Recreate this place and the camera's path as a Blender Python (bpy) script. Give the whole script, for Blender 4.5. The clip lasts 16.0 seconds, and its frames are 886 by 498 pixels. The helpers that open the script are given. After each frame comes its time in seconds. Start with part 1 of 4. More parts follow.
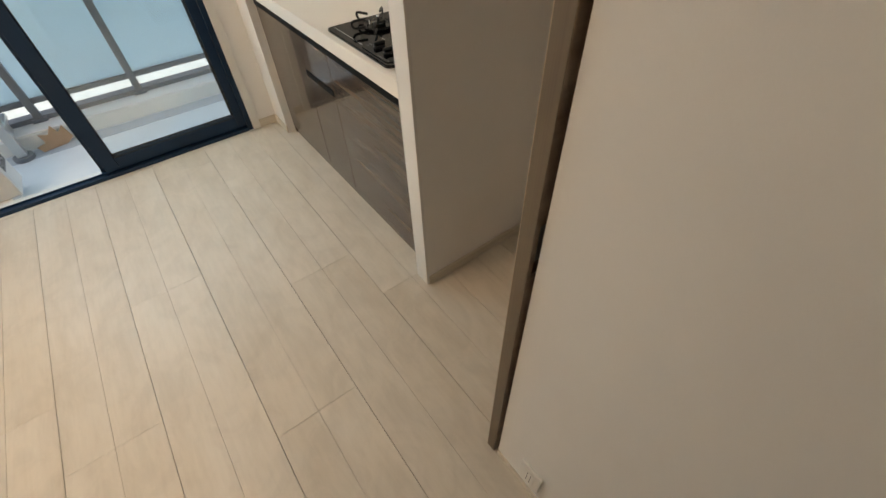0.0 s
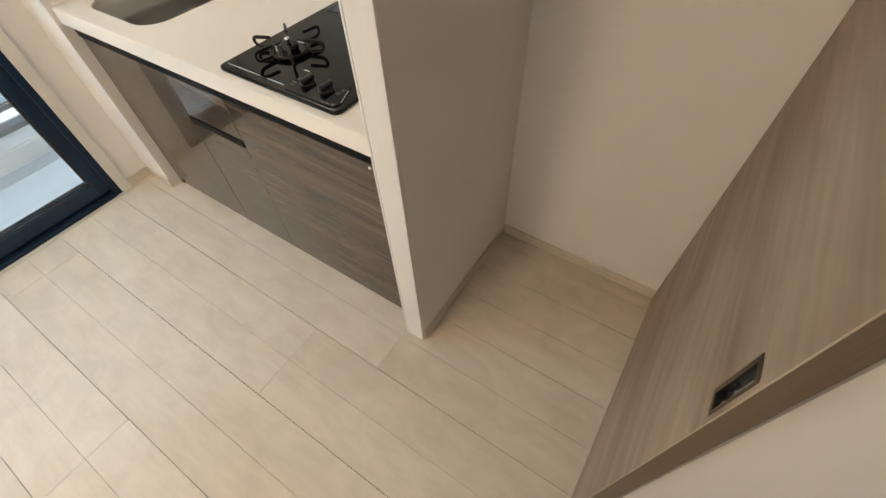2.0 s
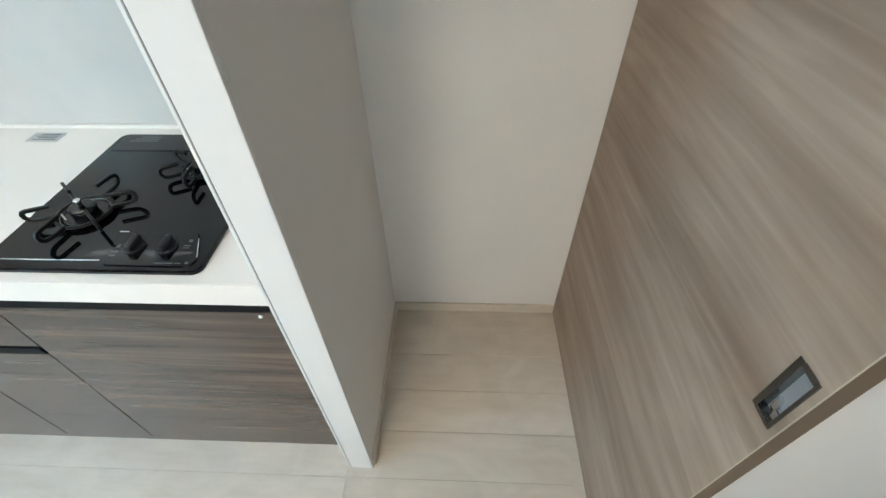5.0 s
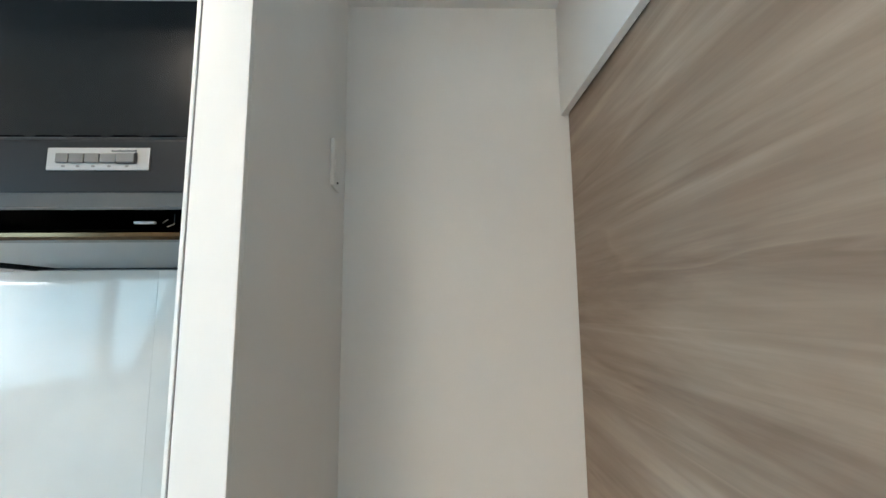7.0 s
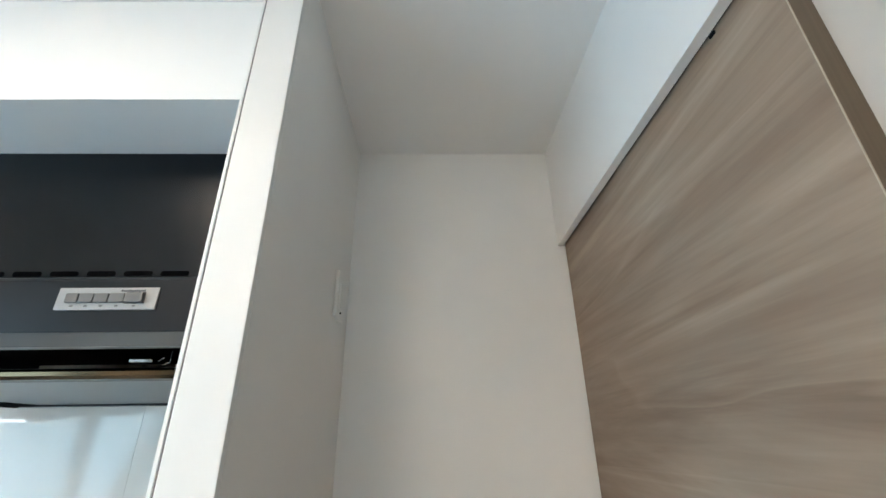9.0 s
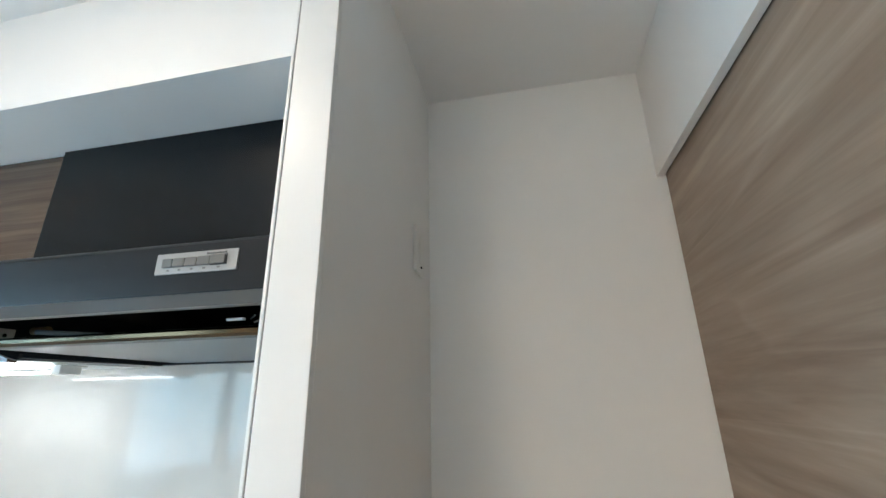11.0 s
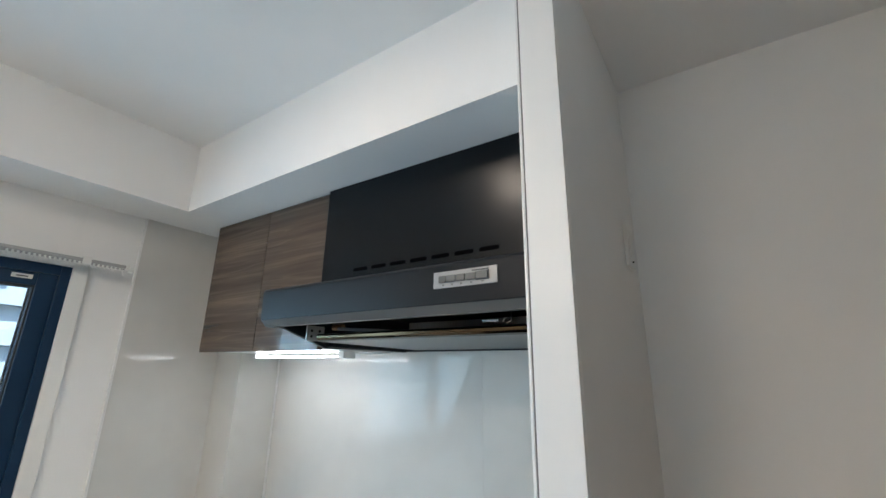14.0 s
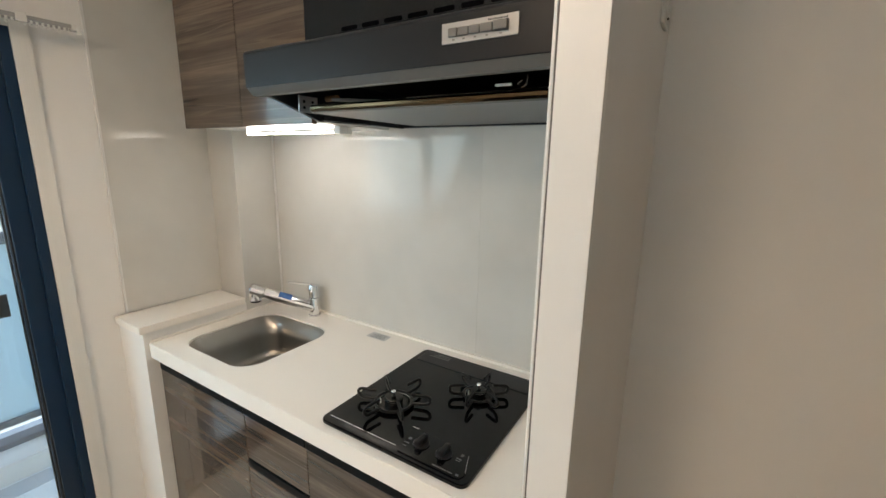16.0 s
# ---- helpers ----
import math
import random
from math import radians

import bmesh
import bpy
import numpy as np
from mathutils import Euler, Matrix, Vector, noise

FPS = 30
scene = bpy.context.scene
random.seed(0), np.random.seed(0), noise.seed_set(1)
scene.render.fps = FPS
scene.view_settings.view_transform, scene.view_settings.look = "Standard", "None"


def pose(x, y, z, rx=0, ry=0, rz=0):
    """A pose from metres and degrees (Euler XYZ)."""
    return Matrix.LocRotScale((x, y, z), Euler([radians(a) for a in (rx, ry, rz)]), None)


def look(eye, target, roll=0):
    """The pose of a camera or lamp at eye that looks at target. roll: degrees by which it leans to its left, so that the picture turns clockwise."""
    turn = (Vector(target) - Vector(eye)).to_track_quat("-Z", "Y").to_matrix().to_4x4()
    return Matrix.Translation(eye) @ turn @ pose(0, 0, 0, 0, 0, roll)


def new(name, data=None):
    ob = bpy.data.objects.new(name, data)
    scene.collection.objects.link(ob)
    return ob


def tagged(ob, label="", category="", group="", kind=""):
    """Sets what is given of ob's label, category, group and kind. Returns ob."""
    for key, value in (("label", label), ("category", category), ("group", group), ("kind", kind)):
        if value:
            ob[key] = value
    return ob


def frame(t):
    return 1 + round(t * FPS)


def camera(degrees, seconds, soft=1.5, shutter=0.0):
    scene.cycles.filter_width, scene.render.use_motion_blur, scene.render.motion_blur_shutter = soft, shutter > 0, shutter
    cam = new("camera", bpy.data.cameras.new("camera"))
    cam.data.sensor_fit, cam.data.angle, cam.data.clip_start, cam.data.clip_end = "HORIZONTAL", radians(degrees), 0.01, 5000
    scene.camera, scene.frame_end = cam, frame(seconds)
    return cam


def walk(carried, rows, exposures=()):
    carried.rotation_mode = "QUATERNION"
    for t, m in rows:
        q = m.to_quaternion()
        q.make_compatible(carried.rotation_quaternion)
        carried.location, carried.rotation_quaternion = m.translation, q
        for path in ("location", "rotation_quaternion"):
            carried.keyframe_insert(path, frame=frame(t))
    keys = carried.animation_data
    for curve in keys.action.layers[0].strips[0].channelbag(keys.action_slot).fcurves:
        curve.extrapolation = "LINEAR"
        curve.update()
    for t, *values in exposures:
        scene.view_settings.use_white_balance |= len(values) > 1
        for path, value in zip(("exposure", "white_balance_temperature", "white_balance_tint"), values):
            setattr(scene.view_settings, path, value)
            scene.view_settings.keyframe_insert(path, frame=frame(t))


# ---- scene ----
cam = camera(93.1, 16.0)
PATH = [
    (0, (-0.612, -0.991, 1.48), (0.177, 0.119, 0.015), -2.2),
    (0.5, (-0.579, -0.865, 1.469), (0.259, 0.197, -0.004), -2.8),
    (1, (-0.542, -0.739, 1.468), (0.352, 0.238, -0.03), -2.7),
    (1.5, (-0.529, -0.627, 1.464), (0.423, 0.238, -0.067), -2.7),
    (2, (-0.537, -0.495, 1.474), (0.474, 0.223, -0.095), -2.8),
    (2.5, (-0.552, -0.403, 1.455), (0.519, 0.144, -0.143), -3.0),
    (3, (-0.487, -0.346, 1.447), (0.61, 0.006, -0.189), -1.8),
    (3.2, (-0.459, -0.336, 1.443), (0.645, -0.028, -0.196), -2.4),
    (5.3, (-0.463, -0.264, 1.487), (1.083, -0.257, 0.218), -0.4),
    (5.5, (-0.474, -0.261, 1.506), (1.191, -0.26, 0.398), -0.4),
    (6, (-0.488, -0.256, 1.52), (1.413, -0.253, 0.899), -0.2),
    (6.5, (-0.53, -0.263, 1.553), (1.465, -0.285, 1.421), -0.6),
    (7, (-0.556, -0.252, 1.582), (1.426, -0.311, 1.844), -0.5),
    (7.5, (-0.572, -0.253, 1.585), (1.339, -0.332, 2.169), -1.1),
    (8, (-0.584, -0.25, 1.605), (1.265, -0.341, 2.361), -0.9),
    (8.2, (-0.59, -0.249, 1.608), (1.234, -0.343, 2.424), -0.7),
    (10.5, (-0.491, -0.266, 1.592), (1.387, -0.08, 2.255), -1.2),
    (11, (-0.494, -0.269, 1.599), (1.365, 0.102, 2.235), -1.1),
    (11.5, (-0.536, -0.265, 1.602), (1.266, 0.313, 2.248), -1.4),
    (12, (-0.562, -0.238, 1.612), (1.146, 0.543, 2.299), -1.0),
    (12.5, (-0.608, -0.221, 1.607), (1.012, 0.694, 2.34), -0.6),
    (13, (-0.622, -0.214, 1.615), (0.94, 0.797, 2.347), -0.2),
    (13.5, (-0.651, -0.203, 1.617), (0.912, 0.841, 2.301), 0.1),
    (14, (-0.644, -0.189, 1.616), (0.949, 0.882, 2.176), 0.9),
    (14.5, (-0.647, -0.175, 1.61), (1.004, 0.9, 1.956), 1.0),
    (15, (-0.63, -0.16, 1.605), (1.049, 0.923, 1.695), 1.4),
    (15.5, (-0.632, -0.151, 1.596), (1.051, 0.914, 1.414), 1.3),
    (16, (-0.631, -0.139, 1.584), (1.025, 0.898, 1.157), 1.0),
]
# seconds, stops, kelvin, tint
EXPOSURES = [
    (0.0, 1.19, 8950, 19),
    (1.0, 1.26, 9100, 20),
    (1.5, 1.38, 8950, 19),
    (2.0, 1.55, 8700, 19),
    (2.5, 1.70, 7250, 14),
    (3.0, 1.81, 6600, 10),
    (5.5, 2.02, 6350, 8),
    (8.0, 2.07, 6400, 9),
    (10.5, 1.99, 6400, 10),
    (12.5, 1.66, 6300, 10),
    (14.0, 1.50, 6350, 12),
    (15.0, 1.50, 6950, 15),
    (16.0, 1.46, 7850, 16),
]
SKY, SUN, DAY = 0.15, 4.0, 8.4
LED, CEILING_LED, WEST_FILL_STRENGTH, REAR_FILL_STRENGTH = 11.0, 21.0, 11.5, 2.0
walk(cam, [(t, look(eye, target, roll)) for t, eye, target, roll in PATH], EXPOSURES)

# ---- light ----
world = bpy.data.worlds.new("sky")
scene.world = world
world.use_nodes = True
wn = world.node_tree.nodes
sky = wn.new("ShaderNodeTexSky")
sky.sky_type, sky.sun_disc = "NISHITA", False
sky.sun_elevation, sky.sun_rotation = radians(48), radians(-155)
world.node_tree.links.new(sky.outputs[0], wn["Background"].inputs[0])
wn["Background"].inputs[1].default_value = SKY

sun = new("sun", bpy.data.lights.new("sun", "SUN"))
sun.data.energy, sun.data.angle, sun.data.color = SUN, radians(0.6), (1.0, 0.95, 0.88)
sun.matrix_world = look((-8, -16, 20), (0, 1, 0))


# daylight in the upper half of the balcony window
day = new("window_daylight", bpy.data.lights.new("window_daylight", "AREA"))
day.data.shape, day.data.size, day.data.size_y = "RECTANGLE", 1.35, 0.94
day.data.energy, day.data.color = DAY, (0.42, 0.75, 1.0)
day.matrix_world = look((-1.10, 2.14, 1.52), (-0.95, 1.14, 1.02))


# ---- materials ----
def shader(name):
    m = bpy.data.materials.new(name)
    m.use_nodes = True
    nt = m.node_tree
    return m, nt, nt.nodes["Principled BSDF"]


def node(nt, kind, **inputs):
    n = nt.nodes.new("ShaderNode" + kind)
    for key, value in inputs.items():
        n.inputs[key.replace("_", " ")].default_value = value
    return n


def grain(nt, scale, detail=4.0, noise_scale=1.0, rough=0.55, distortion=0.0, shift=True):
    """Noise stretched by scale in the thing's own space, shifted at random from piece to piece."""
    co = nt.nodes.new("ShaderNodeTexCoord")
    mp = nt.nodes.new("ShaderNodeMapping")
    mp.inputs["Scale"].default_value = scale
    nt.links.new(co.outputs["Object"], mp.inputs["Vector"])
    if shift:
        info = nt.nodes.new("ShaderNodeObjectInfo")
        mul = nt.nodes.new("ShaderNodeMath")
        mul.operation = "MULTIPLY"
        mul.inputs[1].default_value = 37.0
        nt.links.new(info.outputs["Random"], mul.inputs[0])
        nt.links.new(mul.outputs[0], mp.inputs["Location"])
    n = node(nt, "TexNoise", Scale=noise_scale, Detail=detail, Roughness=rough, Distortion=distortion)
    nt.links.new(mp.outputs[0], n.inputs["Vector"])
    return n.outputs["Fac"]


def ramp(nt, fac, stops):
    r = nt.nodes.new("ShaderNodeValToRGB")
    el = r.color_ramp.elements
    while len(el) < len(stops):
        el.new(0.5)
    for e, (p, c) in zip(el, stops):
        e.position, e.color = p, (*c, 1)
    nt.links.new(fac, r.inputs[0])
    return r.outputs[0]


def mix(nt, a, b, fac, mode="MIX"):
    m = nt.nodes.new("ShaderNodeMix")
    m.data_type, m.blend_type = "RGBA", mode
    for sock, v in ((m.inputs[0], fac), (m.inputs[6], a), (m.inputs[7], b)):
        if isinstance(v, bpy.types.NodeSocket):
            nt.links.new(v, sock)
        else:
            sock.default_value = v if isinstance(v, float) else (*v, 1)
    return m.outputs[2]


def bump(nt, bsdf, height, strength, distance=0.001):
    b = node(nt, "Bump", Strength=strength, Distance=distance)
    nt.links.new(height, b.inputs["Height"])
    nt.links.new(b.outputs[0], bsdf.inputs["Normal"])


def rough_from(nt, bsdf, fac, low, high):
    r = node(nt, "MapRange")
    r.inputs["To Min"].default_value, r.inputs["To Max"].default_value = low, high
    nt.links.new(fac, r.inputs["Value"])
    nt.links.new(r.outputs[0], bsdf.inputs["Roughness"])


def plain(name, color, rough, metal=0.0, vary=0.06, relief=0.0, relief_size=300.0, coat=0.0, spec=0.5):
    """A painted, moulded or metal surface with faint blotches, uneven gloss and optional fine relief."""
    m, nt, b = shader(name)
    big = grain(nt, (1, 1, 1), 3, 3.0)
    dark = tuple(c * (1 - vary) for c in color)
    light = tuple(min(1, c * (1 + vary)) for c in color)
    nt.links.new(ramp(nt, big, [(0.3, dark), (0.7, light)]), b.inputs["Base Color"])
    rough_from(nt, b, big, max(0.02, rough * 0.95), min(1, rough * 1.05))
    b.inputs["Metallic"].default_value = metal
    b.inputs["Specular IOR Level"].default_value = spec
    b.inputs["Coat Weight"].default_value = coat
    b.inputs["Coat Roughness"].default_value = 0.05
    if relief:
        bump(nt, b, grain(nt, (1, 1, 1), 4, relief_size), relief, 0.0008)
    return m


def wood(name, stretch, colors, rough, streak=0.5, coat=0.0, relief=0.06, fine=1.0, pore=0.7, narrow=5.0, spread=0.23, warp=1.0, vein=0.0, cloud=0.0, tint=0.0, coat_ior=1.5):
    """Printed timber: wide soft bands, long streaks and fine pores along the grain."""
    m, nt, b = shader(name)
    bands = grain(nt, stretch, 4, 1.0, 0.55, warp)
    streaks = grain(nt, tuple(s * narrow if s > 2 else s * 1.6 for s in stretch), 5, 1.0, 0.6, warp * 0.45)
    pores = grain(nt, tuple(s * 26 * fine if s > 2 else s * 5 for s in stretch), 3, 1.0, 0.6)
    base = ramp(nt, bands, [(0.5 - spread, colors[0]), (0.5, colors[1]), (0.5 + spread, colors[2])])
    lines = ramp(nt, streaks, [(0.5 - spread * 0.75, colors[0]), (0.5, colors[1]), (0.5 + spread * 0.85, colors[2])])
    col = mix(nt, base, lines, streak)
    if vein:
        line = grain(nt, tuple(s * 2.0 if s > 2 else s * 0.8 for s in stretch), 2, 1.0, 0.5, warp * 0.6)
        thin = ramp(nt, line, [(0.47, (0, 0, 0)), (0.50, (vein, vein, vein)), (0.512, (0, 0, 0))])
        col = mix(nt, col, tuple(min(1, c * 1.25) for c in colors[2]), thin)
    if cloud:
        puff = ramp(nt, grain(nt, tuple(max(s, 3.0) for s in stretch), 4, 1.6, 0.6, 1.2), [(0.38, (1 - cloud,) * 3), (0.56, (1, 1, 1))])
        col = mix(nt, col, puff, 1.0, "MULTIPLY")
    if tint:
        info = nt.nodes.new("ShaderNodeObjectInfo")
        shade = ramp(nt, info.outputs["Random"], [(0.0, (1 - tint, 1 - tint * 1.25, 1 - tint * 1.6)), (1.0, (1, 1, 1))])
        col = mix(nt, col, shade, 1.0, "MULTIPLY")
    tick = ramp(nt, pores, [(0.36, (0.86, 0.85, 0.84)), (0.6, (1, 1, 1))])
    nt.links.new(mix(nt, col, tick, pore, "MULTIPLY"), b.inputs["Base Color"])
    rough_from(nt, b, streaks, rough * 0.8, rough * 1.2)
    b.inputs["Coat Weight"].default_value = coat
    b.inputs["Coat Roughness"].default_value = 0.03
    b.inputs["Coat IOR"].default_value = coat_ior
    b.inputs["Specular IOR Level"].default_value = 0.2 if coat else 0.5
    if relief:
        bump(nt, b, pores, relief, 0.0006)
    return m


def glass(name, tint, rough=0.0):
    m, nt, b = shader(name)
    b.inputs["Base Color"].default_value = (*tint, 1)
    b.inputs["Transmission Weight"].default_value = 1.0
    b.inputs["Roughness"].default_value = rough
    b.inputs["IOR"].default_value = 1.45
    return m


def lamp_face(name, color, strength):
    m, nt, b = shader(name)
    b.inputs["Emission Color"].default_value = (*color, 1)
    b.inputs["Emission Strength"].default_value = strength
    return m


WALL = plain("wallpaper_white", (0.79, 0.782, 0.765), 0.75, vary=0.02, relief=0.32, relief_size=260)
CEIL = plain("ceiling_paper", (0.80, 0.795, 0.785), 0.8, vary=0.015, relief=0.25, relief_size=160)
TRIM = wood("trim_pale_film", (14, 14, 0.6), [(0.752, 0.74, 0.71), (0.76, 0.748, 0.72), (0.77, 0.757, 0.732)], 0.45, relief=0.02, pore=0.15)
BASE = wood("baseboard_pale_maple", (0.5, 0.5, 14), [(0.60, 0.53, 0.44), (0.66, 0.60, 0.51), (0.71, 0.66, 0.58)], 0.45)
PANEL = plain("panel_white_melamine", (0.73, 0.727, 0.715), 0.32, vary=0.012)
GROOVE = plain("shadow_gap_grey", (0.16, 0.15, 0.14), 0.8)
FLOOR = wood("floor_whitewashed_maple", (4.5, 1.5, 4.5), [(0.60, 0.53, 0.445), (0.665, 0.603, 0.523), (0.70, 0.645, 0.572)], 0.39, 0.3, 0.0, 0.02, 0.5, 0.3, 2.5, cloud=0.07, tint=0.06)
FLOOR.node_tree.nodes["Principled BSDF"].inputs["Specular IOR Level"].default_value = 0.36
SUBFLOOR = plain("subfloor_dark", (0.10, 0.075, 0.055), 0.9)
DOOR = wood("door_greige_ash", (0.55, 3.1, 3.1), [(0.180, 0.118, 0.079), (0.308, 0.226, 0.166), (0.465, 0.364, 0.282)], 0.42, 0.42, relief=0.10, pore=0.6, narrow=4.0, spread=0.21, warp=2.4, vein=0.14)
DOOR_EDGE = wood("door_edge_tape", (9, 9, 0.5), [(0.150, 0.110, 0.074), (0.170, 0.126, 0.086), (0.190, 0.143, 0.098)], 0.5)
EDGE_PALE = plain("door_edge_line", (0.50, 0.42, 0.32), 0.5)
WALNUT = wood("cabinet_gloss_walnut", (6, 0.7, 9.0), [(0.040, 0.026, 0.018), (0.086, 0.058, 0.042), (0.165, 0.118, 0.088)], 0.20, 0.55, 0.50, 0.0, narrow=3.4, warp=1.3, vein=0.28, coat_ior=1.5)
BLACK_TRIM = plain("black_aluminium_trim", (0.004, 0.004, 0.005), 0.45, spec=0.10)


def speckled(name, color, rough):
    """Solid surface with hair-fine speckle."""
    m, nt, b = shader(name)
    fleck = grain(nt, (1, 1, 1), 2, 420.0, shift=False)
    nt.links.new(ramp(nt, fleck, [(0.3, tuple(c * 0.975 for c in color)), (0.7, color)]), b.inputs["Base Color"])
    b.inputs["Roughness"].default_value = rough
    return m


WORKTOP = speckled("worktop_cream_solid_surface", (0.84, 0.80, 0.745), 0.32)
SPLASH = plain("enamel_pale_grey", (0.60, 0.592, 0.562), 0.06, vary=0.06, spec=0.29)
STEEL = plain("stainless_brushed", (0.36, 0.34, 0.315), 0.31, metal=1.0, vary=0.04)
CHROME = plain("chrome", (0.80, 0.80, 0.81), 0.07, metal=1.0, vary=0.01)
HOB_GLASS = plain("hob_black_glass", (0.002, 0.002, 0.0025), 0.03, vary=0.1, spec=0.3)
HOB_MATT = plain("hob_black_enamel", (0.008, 0.008, 0.009), 0.33, spec=0.35)
IRON = plain("trivet_black_iron", (0.006, 0.006, 0.006), 0.38, spec=0.25)
BURNER = plain("burner_dark_alloy", (0.045, 0.043, 0.041), 0.26, metal=1.0)
RING = plain("ring_dull_steel", (0.17, 0.167, 0.163), 0.18, metal=1.0)
HOOD = plain("hood_charcoal_paint", (0.0105, 0.0120, 0.0148), 0.34, vary=0.05, relief=0.05, relief_size=700, spec=0.2)
HOOD_BOX = plain("hood_panel_black_paint", (0.004, 0.0052, 0.007), 0.26, vary=0.05, spec=0.28)
HOOD_LIP = plain("hood_grey_band", (0.13, 0.13, 0.127), 0.35, metal=0.5)
# near-black that paints the shade inside the hood, its slots and bracket holes
HOLLOW_SHADE = plain("hood_hollow_shade_black", (0.0012, 0.0012, 0.0014), 0.7, spec=0.02)
BAFFLE = plain("baffle_grey_steel", (0.135, 0.138, 0.135), 0.34, metal=0.6)
SILVER = plain("silver_plate", (0.55, 0.55, 0.55), 0.35, metal=0.6)
PLATE = plain("control_plate_grey", (0.30, 0.30, 0.295), 0.42, metal=0.5)
NICKEL = plain("dark_nickel", (0.20, 0.19, 0.18), 0.25, metal=1.0)
PULL = plain("pull_satin_steel", (0.42, 0.45, 0.48), 0.3, metal=0.7)
BUTTON = plain("button_grey_plastic", (0.12, 0.118, 0.113), 0.4)
INK = plain("printed_ink_dark", (0.03, 0.03, 0.035), 0.6)
INK_PALE = plain("printed_ink_pale", (0.13, 0.14, 0.14), 0.6)
BRASS = plain("brass", (0.62, 0.44, 0.25), 0.3, metal=1.0)
BRONZE = plain("dark_bronze_edge", (0.075, 0.052, 0.030), 0.16, metal=1.0)
BLUE = plain("blue_film", (0.02, 0.13, 0.40), 0.4)
PLASTIC = plain("white_plastic", (0.76, 0.75, 0.72), 0.38, vary=0.01)
FRAME = plain("sash_navy_black_aluminium", (0.006, 0.026, 0.062), 0.36, vary=0.08, spec=0.3)
GLASS = glass("window_glass", (0.96, 0.995, 1.0))
RAIL_GREY = plain("curtain_rail_grey", (0.40, 0.395, 0.385), 0.4, metal=0.4)
RUBBER = plain("rubber_gasket", (0.015, 0.015, 0.015), 0.7)
CONCRETE = plain("balcony_vinyl_blue_grey", (0.72, 0.765, 0.785), 0.55, vary=0.05, relief=0.3, relief_size=120)
KERB = plain("kerb_pale_concrete", (0.77, 0.785, 0.76), 0.7, vary=0.08, relief=0.3, relief_size=80)
GUTTER = plain("gutter_grey", (0.46, 0.50, 0.53), 0.6)
RAIL_ALU = plain("railing_grey_aluminium", (0.20, 0.215, 0.23), 0.4, metal=0.4)
SHEET = plain("screen_silver_sheet", (0.62, 0.62, 0.61), 0.35, metal=0.6)
CARD = plain("cardboard_brown", (0.42, 0.27, 0.17), 0.85, vary=0.15)
FACADE = plain("facade_pale_tile", (0.27, 0.36, 0.43), 0.8, vary=0.06)
FACADE_B = plain("facade_grey_tile", (0.22, 0.30, 0.36), 0.8, vary=0.06)
FAR_GLASS = plain("far_window_glass", (0.06, 0.10, 0.14), 0.1)
ASPHALT = plain("asphalt", (0.05, 0.05, 0.052), 0.9, vary=0.2)
LAMP_ON = lamp_face("led_tube_lit", (0.93, 0.97, 1.0), LED)
CEIL_LAMP = lamp_face("ceiling_lamp_lit", (1.0, 0.855, 0.70), CEILING_LED)
WEST_FILL = lamp_face("west_fill_lit", (1.0, 0.855, 0.70), WEST_FILL_STRENGTH)
REAR_FILL = lamp_face("rear_fill_lit", (1.0, 0.72, 0.45), REAR_FILL_STRENGTH)


def frosted(name, color):
    """Sandblasted laminated glass: it lets the daylight through, scattered, and hides what stands behind."""
    m, nt, b = shader(name)
    through_glass = node(nt, "BsdfTranslucent")
    face = node(nt, "BsdfDiffuse")
    blend = node(nt, "MixShader")
    big = grain(nt, (1, 1, 1), 3, 2.0)
    nt.links.new(ramp(nt, big, [(0.3, tuple(c * 0.94 for c in color)), (0.7, color)]), through_glass.inputs["Color"])
    face.inputs["Color"].default_value = (*color, 1)
    blend.inputs[0].default_value = 0.12
    nt.links.new(through_glass.outputs[0], blend.inputs[1])
    nt.links.new(face.outputs[0], blend.inputs[2])
    nt.links.new(blend.outputs[0], nt.nodes["Material Output"].inputs["Surface"])
    return m


FROST = frosted("frosted_panel", (0.77, 0.92, 0.96))


# ---- building helpers ----
def place_of(ob):
    v = Vector()
    while ob:
        v += ob.location
        ob = ob.parent
    return v


def thing(name, at, label, category, group="", kind=""):
    ob = new(name)
    ob.location = at
    ob.empty_display_size = 0.05
    return tagged(ob, label, category, group, kind)


def part(name, bm, material, parent=None, label="", smooth=False):
    """Links a mesh, given in world metres, as one object under its thing."""
    me = bpy.data.meshes.new(name)
    if parent:
        bmesh.ops.translate(bm, verts=bm.verts, vec=-place_of(parent))
    bm.normal_update()
    bm.to_mesh(me)
    bm.free()
    me.materials.append(material)
    if smooth:
        me.polygons.foreach_set("use_smooth", [True] * len(me.polygons))
    ob = new(name, me)
    ob.parent = parent
    return tagged(ob, label) if label else ob


def setting(name, bm, material, label, category):
    return tagged(part(name, bm, material), label, category, kind="structure")


def box(x0, x1, y0, y1, z0, z1, edge=0.0, seg=2, into=None):
    bm = bmesh.new()
    bmesh.ops.create_cube(bm, size=1)
    bmesh.ops.scale(bm, vec=(x1 - x0, y1 - y0, z1 - z0), verts=bm.verts)
    bmesh.ops.translate(bm, vec=((x0 + x1) / 2, (y0 + y1) / 2, (z0 + z1) / 2), verts=bm.verts)
    if edge:
        bmesh.ops.bevel(bm, geom=bm.edges[:], offset=edge, segments=seg, affect="EDGES", profile=0.6)
    return join(into, bm)


